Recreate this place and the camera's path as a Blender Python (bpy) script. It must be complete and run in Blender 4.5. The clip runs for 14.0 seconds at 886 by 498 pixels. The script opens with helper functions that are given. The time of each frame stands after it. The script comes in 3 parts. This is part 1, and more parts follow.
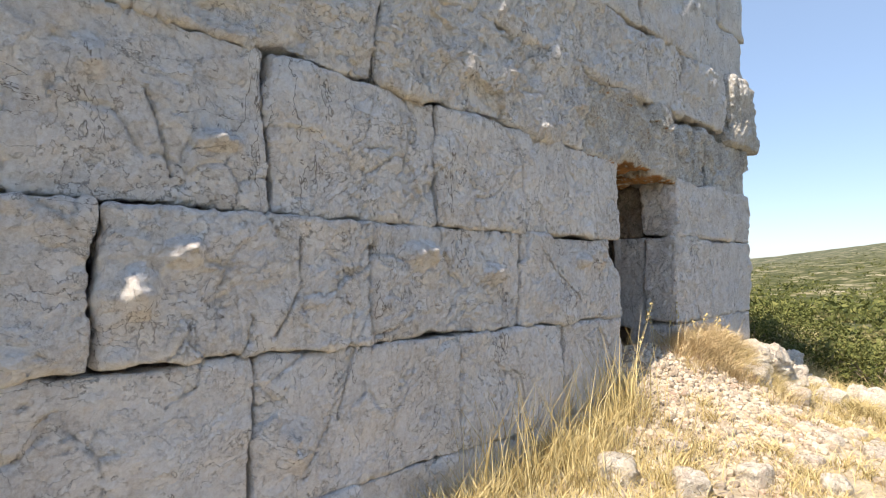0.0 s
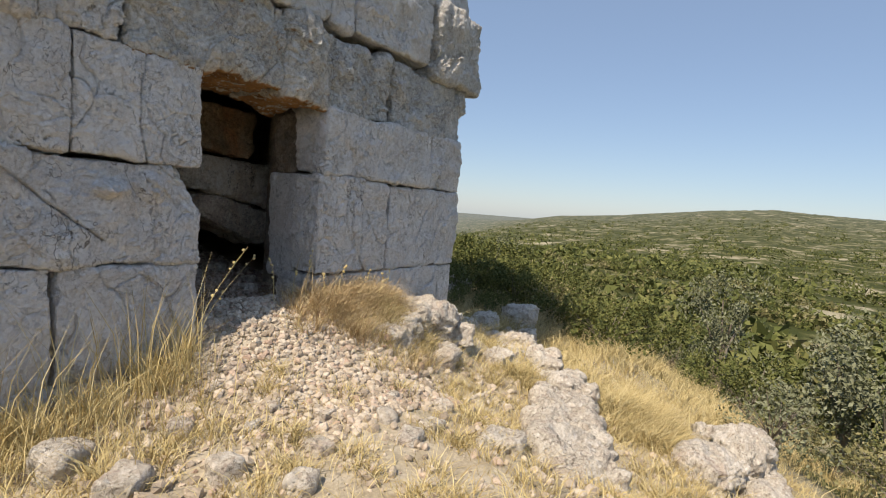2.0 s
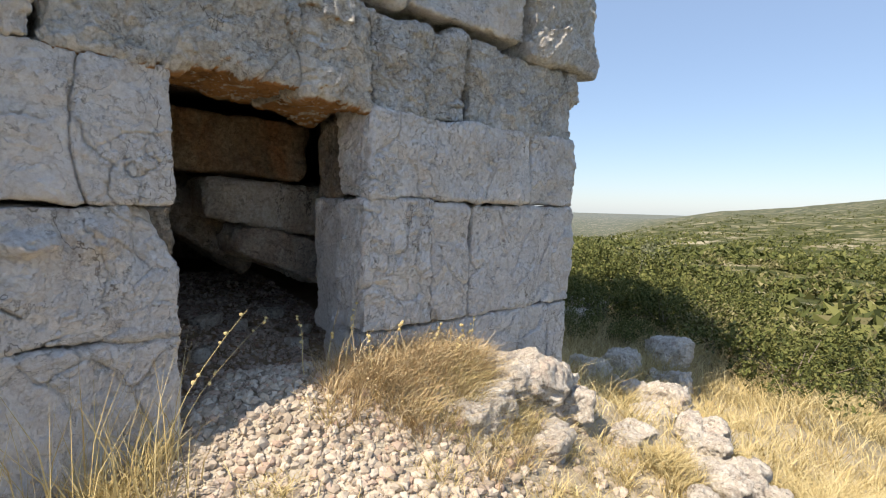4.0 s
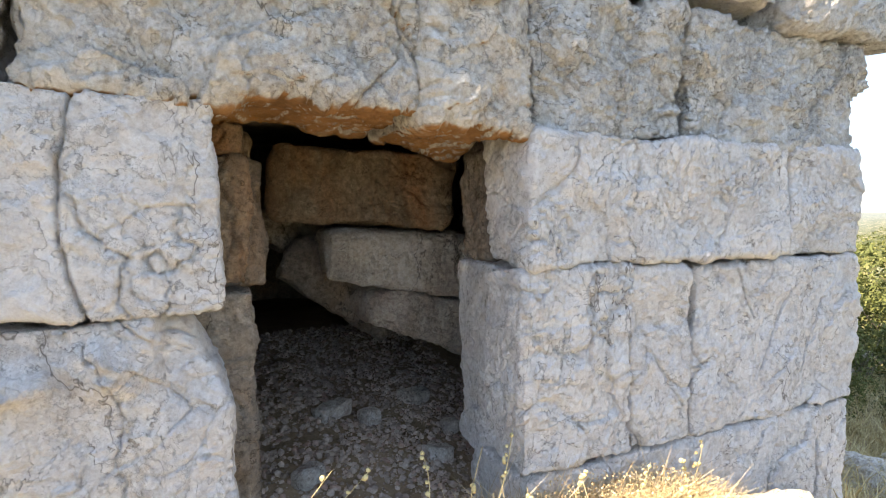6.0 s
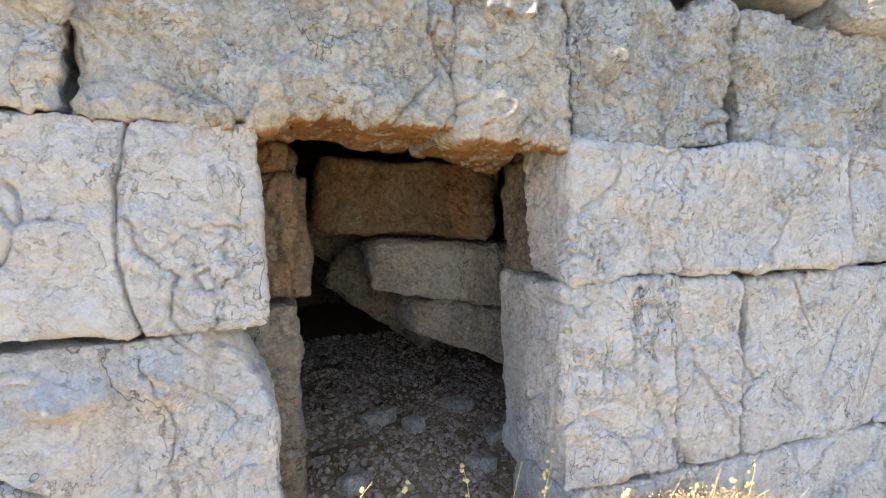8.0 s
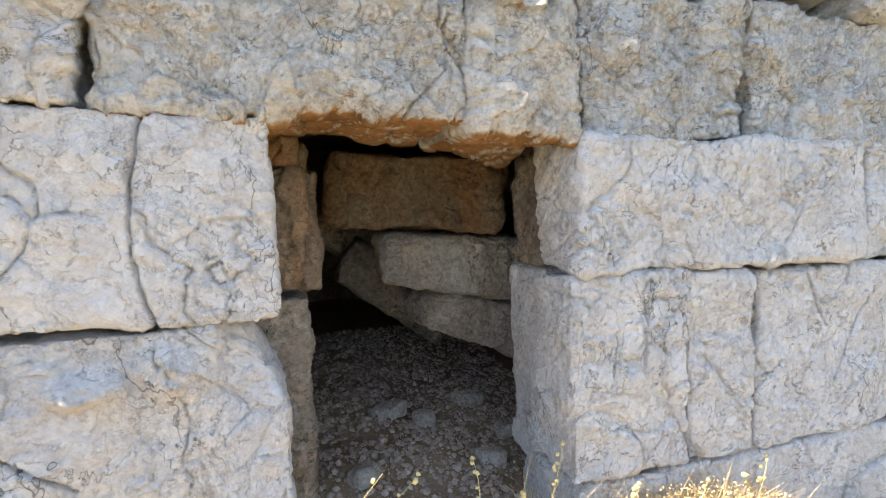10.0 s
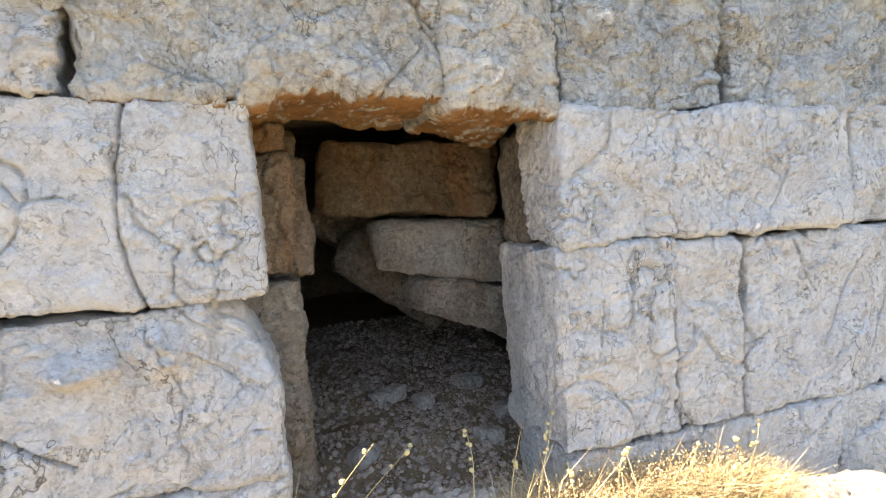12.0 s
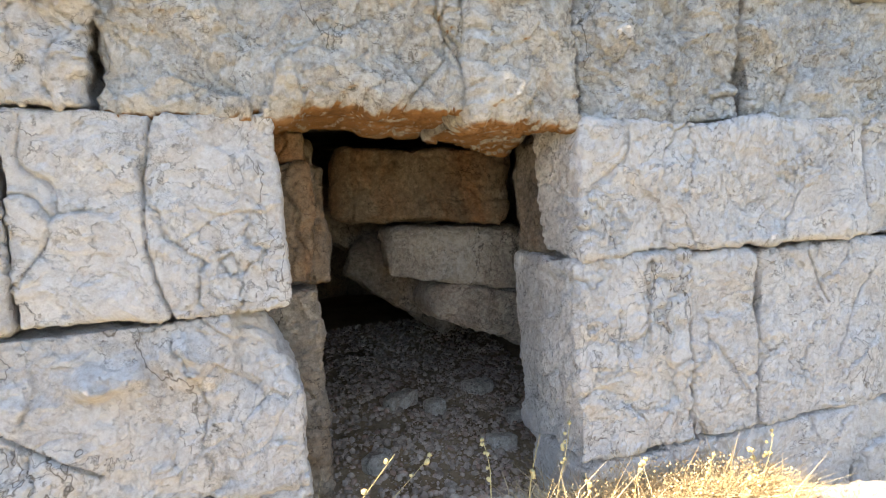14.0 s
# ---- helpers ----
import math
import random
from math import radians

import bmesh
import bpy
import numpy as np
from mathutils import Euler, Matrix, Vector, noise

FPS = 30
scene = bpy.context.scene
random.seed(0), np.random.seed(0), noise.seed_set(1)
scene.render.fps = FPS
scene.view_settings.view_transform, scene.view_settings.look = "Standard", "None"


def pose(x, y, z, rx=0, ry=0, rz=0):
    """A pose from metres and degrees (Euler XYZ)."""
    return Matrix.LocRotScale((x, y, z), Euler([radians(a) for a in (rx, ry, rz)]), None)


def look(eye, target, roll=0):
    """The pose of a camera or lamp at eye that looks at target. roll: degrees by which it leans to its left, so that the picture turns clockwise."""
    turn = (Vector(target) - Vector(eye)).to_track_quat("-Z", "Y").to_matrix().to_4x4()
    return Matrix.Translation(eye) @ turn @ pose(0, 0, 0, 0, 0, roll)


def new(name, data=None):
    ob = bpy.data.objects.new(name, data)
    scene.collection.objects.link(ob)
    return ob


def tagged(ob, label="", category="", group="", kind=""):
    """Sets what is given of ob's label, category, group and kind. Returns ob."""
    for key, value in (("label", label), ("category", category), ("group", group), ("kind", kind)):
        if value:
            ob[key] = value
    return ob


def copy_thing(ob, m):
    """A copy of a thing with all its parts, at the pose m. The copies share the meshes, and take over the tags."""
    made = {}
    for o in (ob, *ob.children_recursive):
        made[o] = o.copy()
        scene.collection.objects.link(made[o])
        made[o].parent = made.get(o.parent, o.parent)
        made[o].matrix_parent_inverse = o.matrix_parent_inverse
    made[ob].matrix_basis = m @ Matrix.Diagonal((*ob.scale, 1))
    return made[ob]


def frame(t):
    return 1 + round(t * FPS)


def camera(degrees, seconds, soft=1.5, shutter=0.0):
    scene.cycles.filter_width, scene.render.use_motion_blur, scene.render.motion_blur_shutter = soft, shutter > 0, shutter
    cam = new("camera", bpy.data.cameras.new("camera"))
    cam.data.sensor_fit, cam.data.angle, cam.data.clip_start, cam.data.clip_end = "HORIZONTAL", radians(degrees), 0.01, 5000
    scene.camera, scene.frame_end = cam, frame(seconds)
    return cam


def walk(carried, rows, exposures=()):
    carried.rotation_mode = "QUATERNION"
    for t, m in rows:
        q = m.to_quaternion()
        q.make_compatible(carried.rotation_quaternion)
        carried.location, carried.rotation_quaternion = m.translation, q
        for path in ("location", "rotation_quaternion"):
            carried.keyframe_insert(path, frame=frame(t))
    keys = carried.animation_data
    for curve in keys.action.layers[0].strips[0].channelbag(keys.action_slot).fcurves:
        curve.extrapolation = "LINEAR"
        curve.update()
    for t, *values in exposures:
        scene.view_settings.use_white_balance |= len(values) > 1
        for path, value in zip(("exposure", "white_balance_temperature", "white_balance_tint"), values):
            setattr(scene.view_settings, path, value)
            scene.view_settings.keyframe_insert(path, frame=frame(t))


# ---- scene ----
cam = camera(77.0, 14.0, 1.1)
# seconds, eye, yaw to the left, pitch, roll to the left
PATH = [
    (0, -3.766, -1.976, 1.083, -45.08, 1.80, -0.57),
    (0.5, -3.397, -2.376, 1.037, -53.09, -0.69, -0.82),
    (1, -2.833, -2.596, 0.986, -55.35, -1.82, 0.67),
    (1.5, -2.313, -2.779, 1.098, -57.48, -3.57, 2.71),
    (2, -2.001, -2.972, 1.141, -58.14, -4.22, 4.27),
    (2.2, -1.900, -3.004, 1.161, -57.83, -4.24, 4.62),
    (4.3, -0.569, -2.263, 1.344, -40.58, -4.28, 0.89),
    (4.5, -0.445, -2.082, 1.384, -38.63, -4.18, 0.77),
    (5, -0.266, -1.893, 1.424, -34.21, -4.28, 0.30),
    (5.5, -0.047, -1.783, 1.472, -28.63, -3.93, -0.63),
    (6, -0.062, -1.654, 1.530, -25.34, -3.70, -0.63),
    (6.5, -0.074, -1.592, 1.581, -24.63, -3.59, -0.41),
    (7, -0.066, -1.622, 1.577, -23.08, -3.46, -0.74),
    (7.5, -0.034, -1.678, 1.573, -21.06, -3.38, -1.15),
    (8, -0.030, -1.679, 1.572, -20.24, -3.42, -1.26),
    (10.5, -0.033, -1.687, 1.553, -19.10, -3.85, -1.50),
    (11, 0.021, -1.731, 1.501, -18.87, -3.90, -1.92),
    (11.5, -0.013, -1.743, 1.491, -18.84, -3.86, -3.47),
    (12, 0.025, -1.744, 1.488, -18.64, -4.01, -3.65),
    (12.5, 0.006, -1.729, 1.505, -18.59, -4.15, -3.66),
    (13, 0.003, -1.726, 1.507, -18.57, -4.15, -3.54),
    (13.5, -0.028, -1.728, 1.531, -18.61, -4.14, -3.38),
    (14, -0.039, -1.735, 1.534, -18.57, -4.11, -3.24),
]
EXPOSURES = [(0, 0.95, 7300, 13), (1.0, 0.64, 7400, 13), (2.2, 0.34, 7300, 13), (4.3, 0.92, 7200, 13), (5.0, 1.45, 7400, 13), (5.5, 1.83, 7500, 13), (6.0, 2.03, 7700, 14), (7.0, 2.16, 7800, 14), (14.0, 2.16, 7900, 14)]
walk(cam, [(t, pose(x, y, z, 90 + pitch, -roll, yaw)) for t, x, y, z, yaw, pitch, roll in PATH], EXPOSURES)

# ---- sky and sun ----
SUN_AZ, SUN_EL = radians(-89.1), radians(52)
world = bpy.data.worlds.new("sky")
scene.world = world
world.use_nodes = True
wn = world.node_tree.nodes
sky = wn.new("ShaderNodeTexSky")
sky.sky_type, sky.sun_disc = "NISHITA", False
sky.sun_elevation, sky.sun_rotation = SUN_EL, SUN_AZ
sky.air_density, sky.dust_density, sky.ozone_density = 1.0, 0.3, 3.0
wn["Background"].inputs["Strength"].default_value = 0.10
cool = wn.new("ShaderNodeMixRGB")
cool.blend_type = "MULTIPLY"
cool.inputs["Fac"].default_value, cool.inputs["Color2"].default_value = 1.0, (0.90, 0.97, 1.07, 1)
world.node_tree.links.new(sky.outputs[0], cool.inputs["Color1"])
haze = wn.new("ShaderNodeMixRGB")
haze.inputs["Fac"].default_value, haze.inputs["Color2"].default_value = 0.45, (2.6, 3.8, 5.8, 1)
world.node_tree.links.new(cool.outputs[0], haze.inputs["Color1"])
world.node_tree.links.new(haze.outputs[0], wn["Background"].inputs["Color"])
sun = new("sun", bpy.data.lights.new("sun", "SUN"))
sun.data.energy, sun.data.angle, sun.data.color = 4.2, radians(0.6), (1.0, 0.93, 0.82)
sun_way = Vector((math.sin(SUN_AZ) * math.cos(SUN_EL), math.cos(SUN_AZ) * math.cos(SUN_EL), math.sin(SUN_EL)))
sun.matrix_world = look(sun_way * 30, (0, 0, 0))


# ---- materials ----
class Nodes:
    """A short way to write node materials."""

    def __init__(self, name, rough=0.9, spec=0.2):
        self.mat = bpy.data.materials.new(name)
        self.mat.use_nodes = True
        self.tree = self.mat.node_tree
        self.bsdf = self.tree.nodes["Principled BSDF"]
        self.bsdf.inputs["Roughness"].default_value = rough
        self.bsdf.inputs["Specular IOR Level"].default_value = spec
        self.where = self.tree.nodes.new("ShaderNodeNewGeometry").outputs["Position"]
        self.rand = self.tree.nodes.new("ShaderNodeObjectInfo").outputs["Random"]

    def put(self, kind, ins=None, **props):
        n = self.tree.nodes.new(kind)
        for k, v in props.items():
            if k == "operation":
                n.operation = v
            elif k == "data_type":
                n.data_type = v
            elif k == "blend_type":
                n.blend_type = v
            elif k == "feature":
                n.feature = v
            elif k == "distance":
                n.distance = v
        for k, v in (ins or {}).items():
            if isinstance(v, bpy.types.NodeSocket):
                self.tree.links.new(v, n.inputs[k])
            else:
                n.inputs[k].default_value = v
        return n

    def shifted(self, scale=(1, 1, 1), by=37.0):
        """World position, shifted by each object's own random number."""
        m = self.put("ShaderNodeMath", {0: self.rand, 1: by}, operation="MULTIPLY").outputs[0]
        v = self.put("ShaderNodeCombineXYZ", {0: m, 1: m, 2: m}).outputs[0]
        a = self.put("ShaderNodeVectorMath", {0: self.where, 1: v}, operation="ADD").outputs[0]
        return self.put("ShaderNodeVectorMath", {0: a, 1: scale}, operation="MULTIPLY").outputs[0]

    def noise(self, scale, detail=6.0, rough=0.6, vec=None, distort=0.0):
        return self.put("ShaderNodeTexNoise", {"Vector": vec or self.where, "Scale": scale, "Detail": detail, "Roughness": rough, "Distortion": distort}).outputs["Fac"]

    def ramp(self, fac, *stops):
        n = self.put("ShaderNodeValToRGB", {"Fac": fac})
        els = n.color_ramp.elements
        while len(els) < len(stops):
            els.new(0.5)
        for e, (p, c) in zip(els, stops):
            e.position, e.color = p, (*c, 1) if len(c) == 3 else c
        return n.outputs["Color"]

    def mix(self, fac, a, b, how="MIX"):
        n = self.put("ShaderNodeMixRGB", {}, blend_type=how)
        for k, v in (("Fac", fac), ("Color1", a), ("Color2", b)):
            if isinstance(v, bpy.types.NodeSocket):
                self.tree.links.new(v, n.inputs[k])
            else:
                n.inputs[k].default_value = v if k == "Fac" else (*v, 1)
        return n.outputs["Color"]

    def bump(self, height, strength, dist, base=None):
        n = self.put("ShaderNodeBump", {"Height": height, "Strength": strength, "Distance": dist})
        if base:
            self.tree.links.new(base, n.inputs["Normal"])
        return n.outputs["Normal"]

    def done(self, colour, normal=None, rough=None):
        self.tree.links.new(colour, self.bsdf.inputs["Base Color"])
        if normal:
            self.tree.links.new(normal, self.bsdf.inputs["Normal"])
        if rough:
            self.tree.links.new(rough, self.bsdf.inputs["Roughness"])
        return self.mat


def limestone(name, light, mid, warm, dark, warm_from=0.55, warm_to=0.75, cracks=1.0, low=None, lichen=0.35):
    """Weathered limestone: pale and grey blotches, ochre stains, dark lichen in pits, hairline cracks.
    low: the colour of an iron stain that has seeped into the underside."""
    n = Nodes(name, 0.92, 0.15)
    p = n.shifted()
    tall = n.shifted((1.0, 1.0, 0.45))
    base = n.ramp(n.noise(2.6, 9, 0.66, p, 0.5), (0.34, mid), (0.5, tuple((a + b) / 2 for a, b in zip(mid, light))), (0.62, light))
    stain = n.ramp(n.noise(1.7, 8, 0.7, tall, 0.9), (warm_from, (0, 0, 0)), (warm_to, (0.7, 0.7, 0.7)))
    col = n.mix(stain, base, warm)
    streak = n.noise(6.0, 8, 0.75, n.shifted((1.0, 1.0, 0.3)), 0.3)
    col = n.mix(0.4, col, n.ramp(streak, (0.36, (0.33, 0.325, 0.32)), (0.62, (0.66, 0.66, 0.66))), "OVERLAY")
    grain = n.noise(48.0, 9, 0.8, p)
    col = n.mix(0.6, col, n.ramp(grain, (0.36, (0.20, 0.20, 0.20)), (0.5, (0.52, 0.52, 0.52)), (0.64, (0.80, 0.80, 0.80))), "OVERLAY")
    fine = n.noise(11.0, 10, 0.78, p, 0.8)
    col = n.mix(n.ramp(fine, (0.29, (0.9, 0.9, 0.9)), (0.335, (0, 0, 0))), col, dark)
    col = n.mix(n.ramp(fine, (0.66, (0, 0, 0)), (0.74, (0.5, 0.5, 0.5))), col, tuple(min(0.8, c * 1.35) for c in light))
    speck = n.mix(1.0, n.ramp(n.noise(70.0, 5, 0.7, p), (0.34, (1, 1, 1)), (0.40, (0, 0, 0))), n.ramp(n.noise(3.6, 6, 0.7, p), (0.5, (0, 0, 0)), (0.6, (0.8, 0.8, 0.8))), "MULTIPLY")
    col = n.mix(n.mix(1.0, speck, (lichen,) * 3, "MULTIPLY"), col, dark)
    crust = n.mix(1.0, n.ramp(n.noise(15.0, 10, 0.8, p, 0.5), (0.52, (0, 0, 0)), (0.60, (1, 1, 1))), n.ramp(n.noise(1.9, 7, 0.7, p, 0.6), (0.5, (0, 0, 0)), (0.62, (0.75, 0.75, 0.75))), "MULTIPLY")
    col = n.mix(n.mix(1.0, crust, (lichen,) * 3, "MULTIPLY"), col, tuple(c * 0.36 for c in mid))
    warp = n.put("ShaderNodeTexNoise", {"Vector": p, "Scale": 3.1, "Detail": 9.0, "Roughness": 0.68}).outputs["Color"]
    bent = n.put("ShaderNodeVectorMath", {0: p, 1: n.put("ShaderNodeVectorMath", {0: warp, 1: (0.55, 0.55, 0.55)}, operation="MULTIPLY").outputs[0]}, operation="ADD").outputs[0]
    small = n.put("ShaderNodeTexVoronoi", {"Vector": bent, "Scale": 7.0}, feature="DISTANCE_TO_EDGE").outputs["Distance"]

    def contour(scale, detail, width, vec, from_v, to_v, at=0.5):
        """Wandering hairline cracks, gathered in patches."""
        line = n.ramp(n.noise(scale, detail, 0.6, vec, 0.15), (at - width, (0, 0, 0)), (at, (1, 1, 1)), (at + width, (0, 0, 0)))
        patch = n.ramp(n.noise(scale * 1.4 + 0.7, 4, 0.6, vec), (from_v, (0, 0, 0)), (to_v, (1, 1, 1)))
        return n.mix(1.0, line, patch, "MULTIPLY")

    here = n.ramp(n.noise(3.1, 4, 0.6, tall), (0.52, (0, 0, 0)), (0.57, (1, 1, 1)))
    lines = n.mix(1.0, n.ramp(small, (0.0, (0.7, 0.7, 0.7)), (0.014, (0, 0, 0))), here, "MULTIPLY")
    lines = n.mix(1.0, lines, contour(1.6, 6, 0.004, tall, 0.46, 0.56), "LIGHTEN")
    lines = n.mix(1.0, lines, contour(2.4, 6, 0.004, n.shifted((0.6, 0.6, 1.5), 61.0), 0.48, 0.6), "LIGHTEN")
    # thin split layers: a broken dark line paints the shadow along each rim, and each layer has weathered to its own
    # tone
    sheet = n.noise(3.4, 8, 0.58, p, 0.25)
    stops, levels, tones = [], [], []
    for i, at in enumerate((0.37, 0.44, 0.505, 0.57, 0.64)):
        stops += [(at - 0.004, (0, 0, 0)), (at, (1, 1, 1)), (at + 0.005, (0, 0, 0))]
        levels += [(at - 0.003, (i / 5,) * 3), (at + 0.003, ((i + 1) / 5,) * 3)]
        tones += [(at - 0.003, (0.5 + 0.10 * (-1) ** i,) * 3), (at + 0.003, (0.5 - 0.08 * (-1) ** i,) * 3)]
    rim = n.mix(1.0, n.ramp(sheet, *stops), n.ramp(n.noise(5.5, 5, 0.65, p), (0.47, (0, 0, 0)), (0.6, (1, 1, 1))), "MULTIPLY")
    ledge = n.ramp(sheet, *levels)
    col = n.mix(0.4, col, n.ramp(sheet, *tones), "OVERLAY")
    lines = n.mix(1.0, lines, rim, "LIGHTEN")
    col = n.mix(n.mix(1.0, lines, (0.85 * cracks,) * 3, "MULTIPLY"), col, tuple(c * k for c, k in zip(mid, (0.20, 0.17, 0.14))))
    if low:
        down = n.put("ShaderNodeSeparateXYZ", {0: n.tree.nodes["Geometry"].outputs["Normal"]}).outputs["Z"]
        wob = n.put("ShaderNodeMath", {0: n.noise(6.0, 7, 0.7), 1: 0.5}, operation="MULTIPLY").outputs[0]
        zz = n.put("ShaderNodeMath", {0: down, 1: wob}, operation="SUBTRACT").outputs[0]
        fac = n.put("ShaderNodeMapRange", {0: zz, 1: -0.90, 2: -1.10, 3: 0.0, 4: 0.95}).outputs[0]
        tone = n.ramp(n.noise(5.0, 7, 0.7), (0.3, tuple(c * 0.45 for c in low)), (0.55, low), (0.75, (0.45, 0.36, 0.26)))
        col = n.mix(fac, col, tone)
    b = n.bump(lines, -1.0, 0.02)
    b = n.bump(ledge, 1.0, 0.04, b)
    b = n.bump(n.noise(9.0, 12, 0.72, p, 0.6), 0.8, 0.05, b)
    b = n.bump(n.noise(30.0, 9, 0.75, p, 0.4), 0.8, 0.014, b)
    b = n.bump(n.noise(110.0, 5, 0.7, p), 0.6, 0.004, b)
    return n.done(col, b)


STONE = limestone("weathered_limestone", (0.78, 0.74, 0.705), (0.665, 0.635, 0.615), (0.66, 0.56, 0.465), (0.16, 0.14, 0.12), 0.58, 0.86)
LINTEL = limestone("lintel_limestone", (0.68, 0.635, 0.575), (0.50, 0.47, 0.43), (0.58, 0.46, 0.34), (0.15, 0.13, 0.105), 0.52, 0.82, low=(0.44, 0.22, 0.085), lichen=0.8)
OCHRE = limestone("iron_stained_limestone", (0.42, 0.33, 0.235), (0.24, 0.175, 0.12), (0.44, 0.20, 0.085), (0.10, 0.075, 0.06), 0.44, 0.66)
LICHENED = limestone("lichened_limestone", (0.66, 0.63, 0.59), (0.48, 0.46, 0.43), (0.60, 0.50, 0.40), (0.13, 0.12, 0.10), 0.55, 0.84, lichen=1.0)
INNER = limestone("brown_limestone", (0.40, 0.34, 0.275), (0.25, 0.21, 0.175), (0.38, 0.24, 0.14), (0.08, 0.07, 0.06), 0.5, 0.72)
PALE_INNER = limestone("dusty_limestone", (0.70, 0.64, 0.56), (0.52, 0.46, 0.39), (0.42, 0.26, 0.15), (0.09, 0.08, 0.07), 0.5, 0.74)
ROCK = limestone("sunlit_limestone", (0.64, 0.585, 0.51), (0.52, 0.465, 0.40), (0.56, 0.41, 0.32), (0.16, 0.14, 0.115), 0.55, 0.76)


def pebble_stuff(name, tones):
    n = Nodes(name, 0.93, 0.12)
    isl = n.tree.nodes["Geometry"].outputs["Random Per Island"]
    col = n.ramp(isl, *zip((0.0, 0.35, 0.75, 1.0), tones))
    col = n.mix(0.5, col, n.ramp(n.noise(60, 6, 0.7), (0.3, (0.3, 0.3, 0.3)), (0.7, (0.7, 0.7, 0.7))), "OVERLAY")
    return n.done(col, n.bump(n.noise(90, 6, 0.7), 0.5, 0.006))


def earth():
    """Pale stony soil close by; scrub-covered hillsides far off."""
    n = Nodes("stony_soil", 0.97, 0.05)
    near = n.ramp(n.noise(3.0, 8, 0.65), (0.3, (0.28, 0.23, 0.16)), (0.5, (0.42, 0.365, 0.275)), (0.7, (0.54, 0.49, 0.41)))
    near = n.mix(0.5, near, n.ramp(n.noise(40, 8, 0.75), (0.3, (0.25, 0.25, 0.25)), (0.7, (0.75, 0.75, 0.75))), "OVERLAY")
    flat = n.put("ShaderNodeVectorMath", {0: n.where, 1: (1, 1, 0.2)}, operation="MULTIPLY").outputs[0]
    scrub = n.ramp(n.noise(0.09, 9, 0.72, flat), (0.38, (0.30, 0.26, 0.17)), (0.45, (0.12, 0.12, 0.05)), (0.53, (0.045, 0.055, 0.02)), (0.66, (0.075, 0.08, 0.03)))
    bare = n.ramp(n.noise(0.035, 10, 0.75, flat), (0.55, (0, 0, 0)), (0.62, (1, 1, 1)))
    scrub = n.mix(bare, scrub, (0.36, 0.32, 0.22))
    sep = n.put("ShaderNodeSeparateXYZ", {0: n.where})
    dist = n.put("ShaderNodeVectorMath", {0: n.where}, operation="LENGTH").outputs["Value"]
    far = n.put("ShaderNodeMapRange", {0: dist, 1: 5.0, 2: 9.0}).outputs[0]
    # aerial haze, painted into the ground's own colour with distance
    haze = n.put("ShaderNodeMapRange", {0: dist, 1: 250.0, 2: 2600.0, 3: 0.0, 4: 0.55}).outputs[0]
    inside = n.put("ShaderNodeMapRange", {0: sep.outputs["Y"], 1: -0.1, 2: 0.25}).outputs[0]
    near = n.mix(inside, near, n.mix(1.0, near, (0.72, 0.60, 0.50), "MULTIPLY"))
    col = n.mix(far, near, scrub)
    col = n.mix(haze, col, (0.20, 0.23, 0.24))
    b = n.bump(n.noise(14, 10, 0.7), 0.6, 0.03)
    return n.done(col, b)


def straw(name, a, b, c):
    n = Nodes(name, 0.75, 0.2)
    isl = n.tree.nodes["Geometry"].outputs["Random Per Island"]
    col = n.ramp(isl, (0.0, a), (0.5, b), (1.0, c))
    return n.done(col)


PEBBLE = pebble_stuff("loose_limestone", ((0.28, 0.23, 0.18), (0.46, 0.39, 0.31), (0.60, 0.53, 0.44), (0.44, 0.32, 0.25)))
PEBBLE_BROWN = pebble_stuff("dusty_brown_stones", ((0.27, 0.205, 0.16), (0.39, 0.305, 0.24), (0.52, 0.425, 0.345), (0.38, 0.25, 0.19)))
EARTH = earth()
STRAW = straw("dry_grass", (0.36, 0.27, 0.12), (0.54, 0.435, 0.21), (0.68, 0.58, 0.34))
STRAW_BROWN = straw("withered_herb", (0.34, 0.23, 0.12), (0.54, 0.41, 0.23), (0.70, 0.58, 0.38))
LEAF_A = straw("dark_green_leaves", (0.05, 0.062, 0.018), (0.10, 0.115, 0.032), (0.18, 0.18, 0.06))
LEAF_B = straw("olive_green_leaves", (0.11, 0.105, 0.042), (0.18, 0.17, 0.07), (0.28, 0.25, 0.13))
LEAF_C = straw("silvery_leaves", (0.10, 0.11, 0.055), (0.17, 0.18, 0.105), (0.25, 0.26, 0.17))
TWIG = straw("grey_twigs", (0.16, 0.13, 0.10), (0.22, 0.18, 0.14), (0.28, 0.24, 0.20))


# ---- the lie of the land ----
def smooth(a, b, v):
    k = min(1.0, max(0.0, (v - a) / (b - a)))
    return k * k * (3 - 2 * k)


SKYLINE = [(-180, 1.0), (0, -1.0), (50, -2.6), (60, -2.4), (64, -1.15), (67, -0.5), (70, 0.1), (76, 0.45), (81, 1.1), (84, 1.5), (89, 1.85), (96, 1.6), (110, 1.2), (180, 1.0)]


def skyline(az):
    return float(np.interp(az, [a for a, _ in SKYLINE], [e for _, e in SKYLINE]))


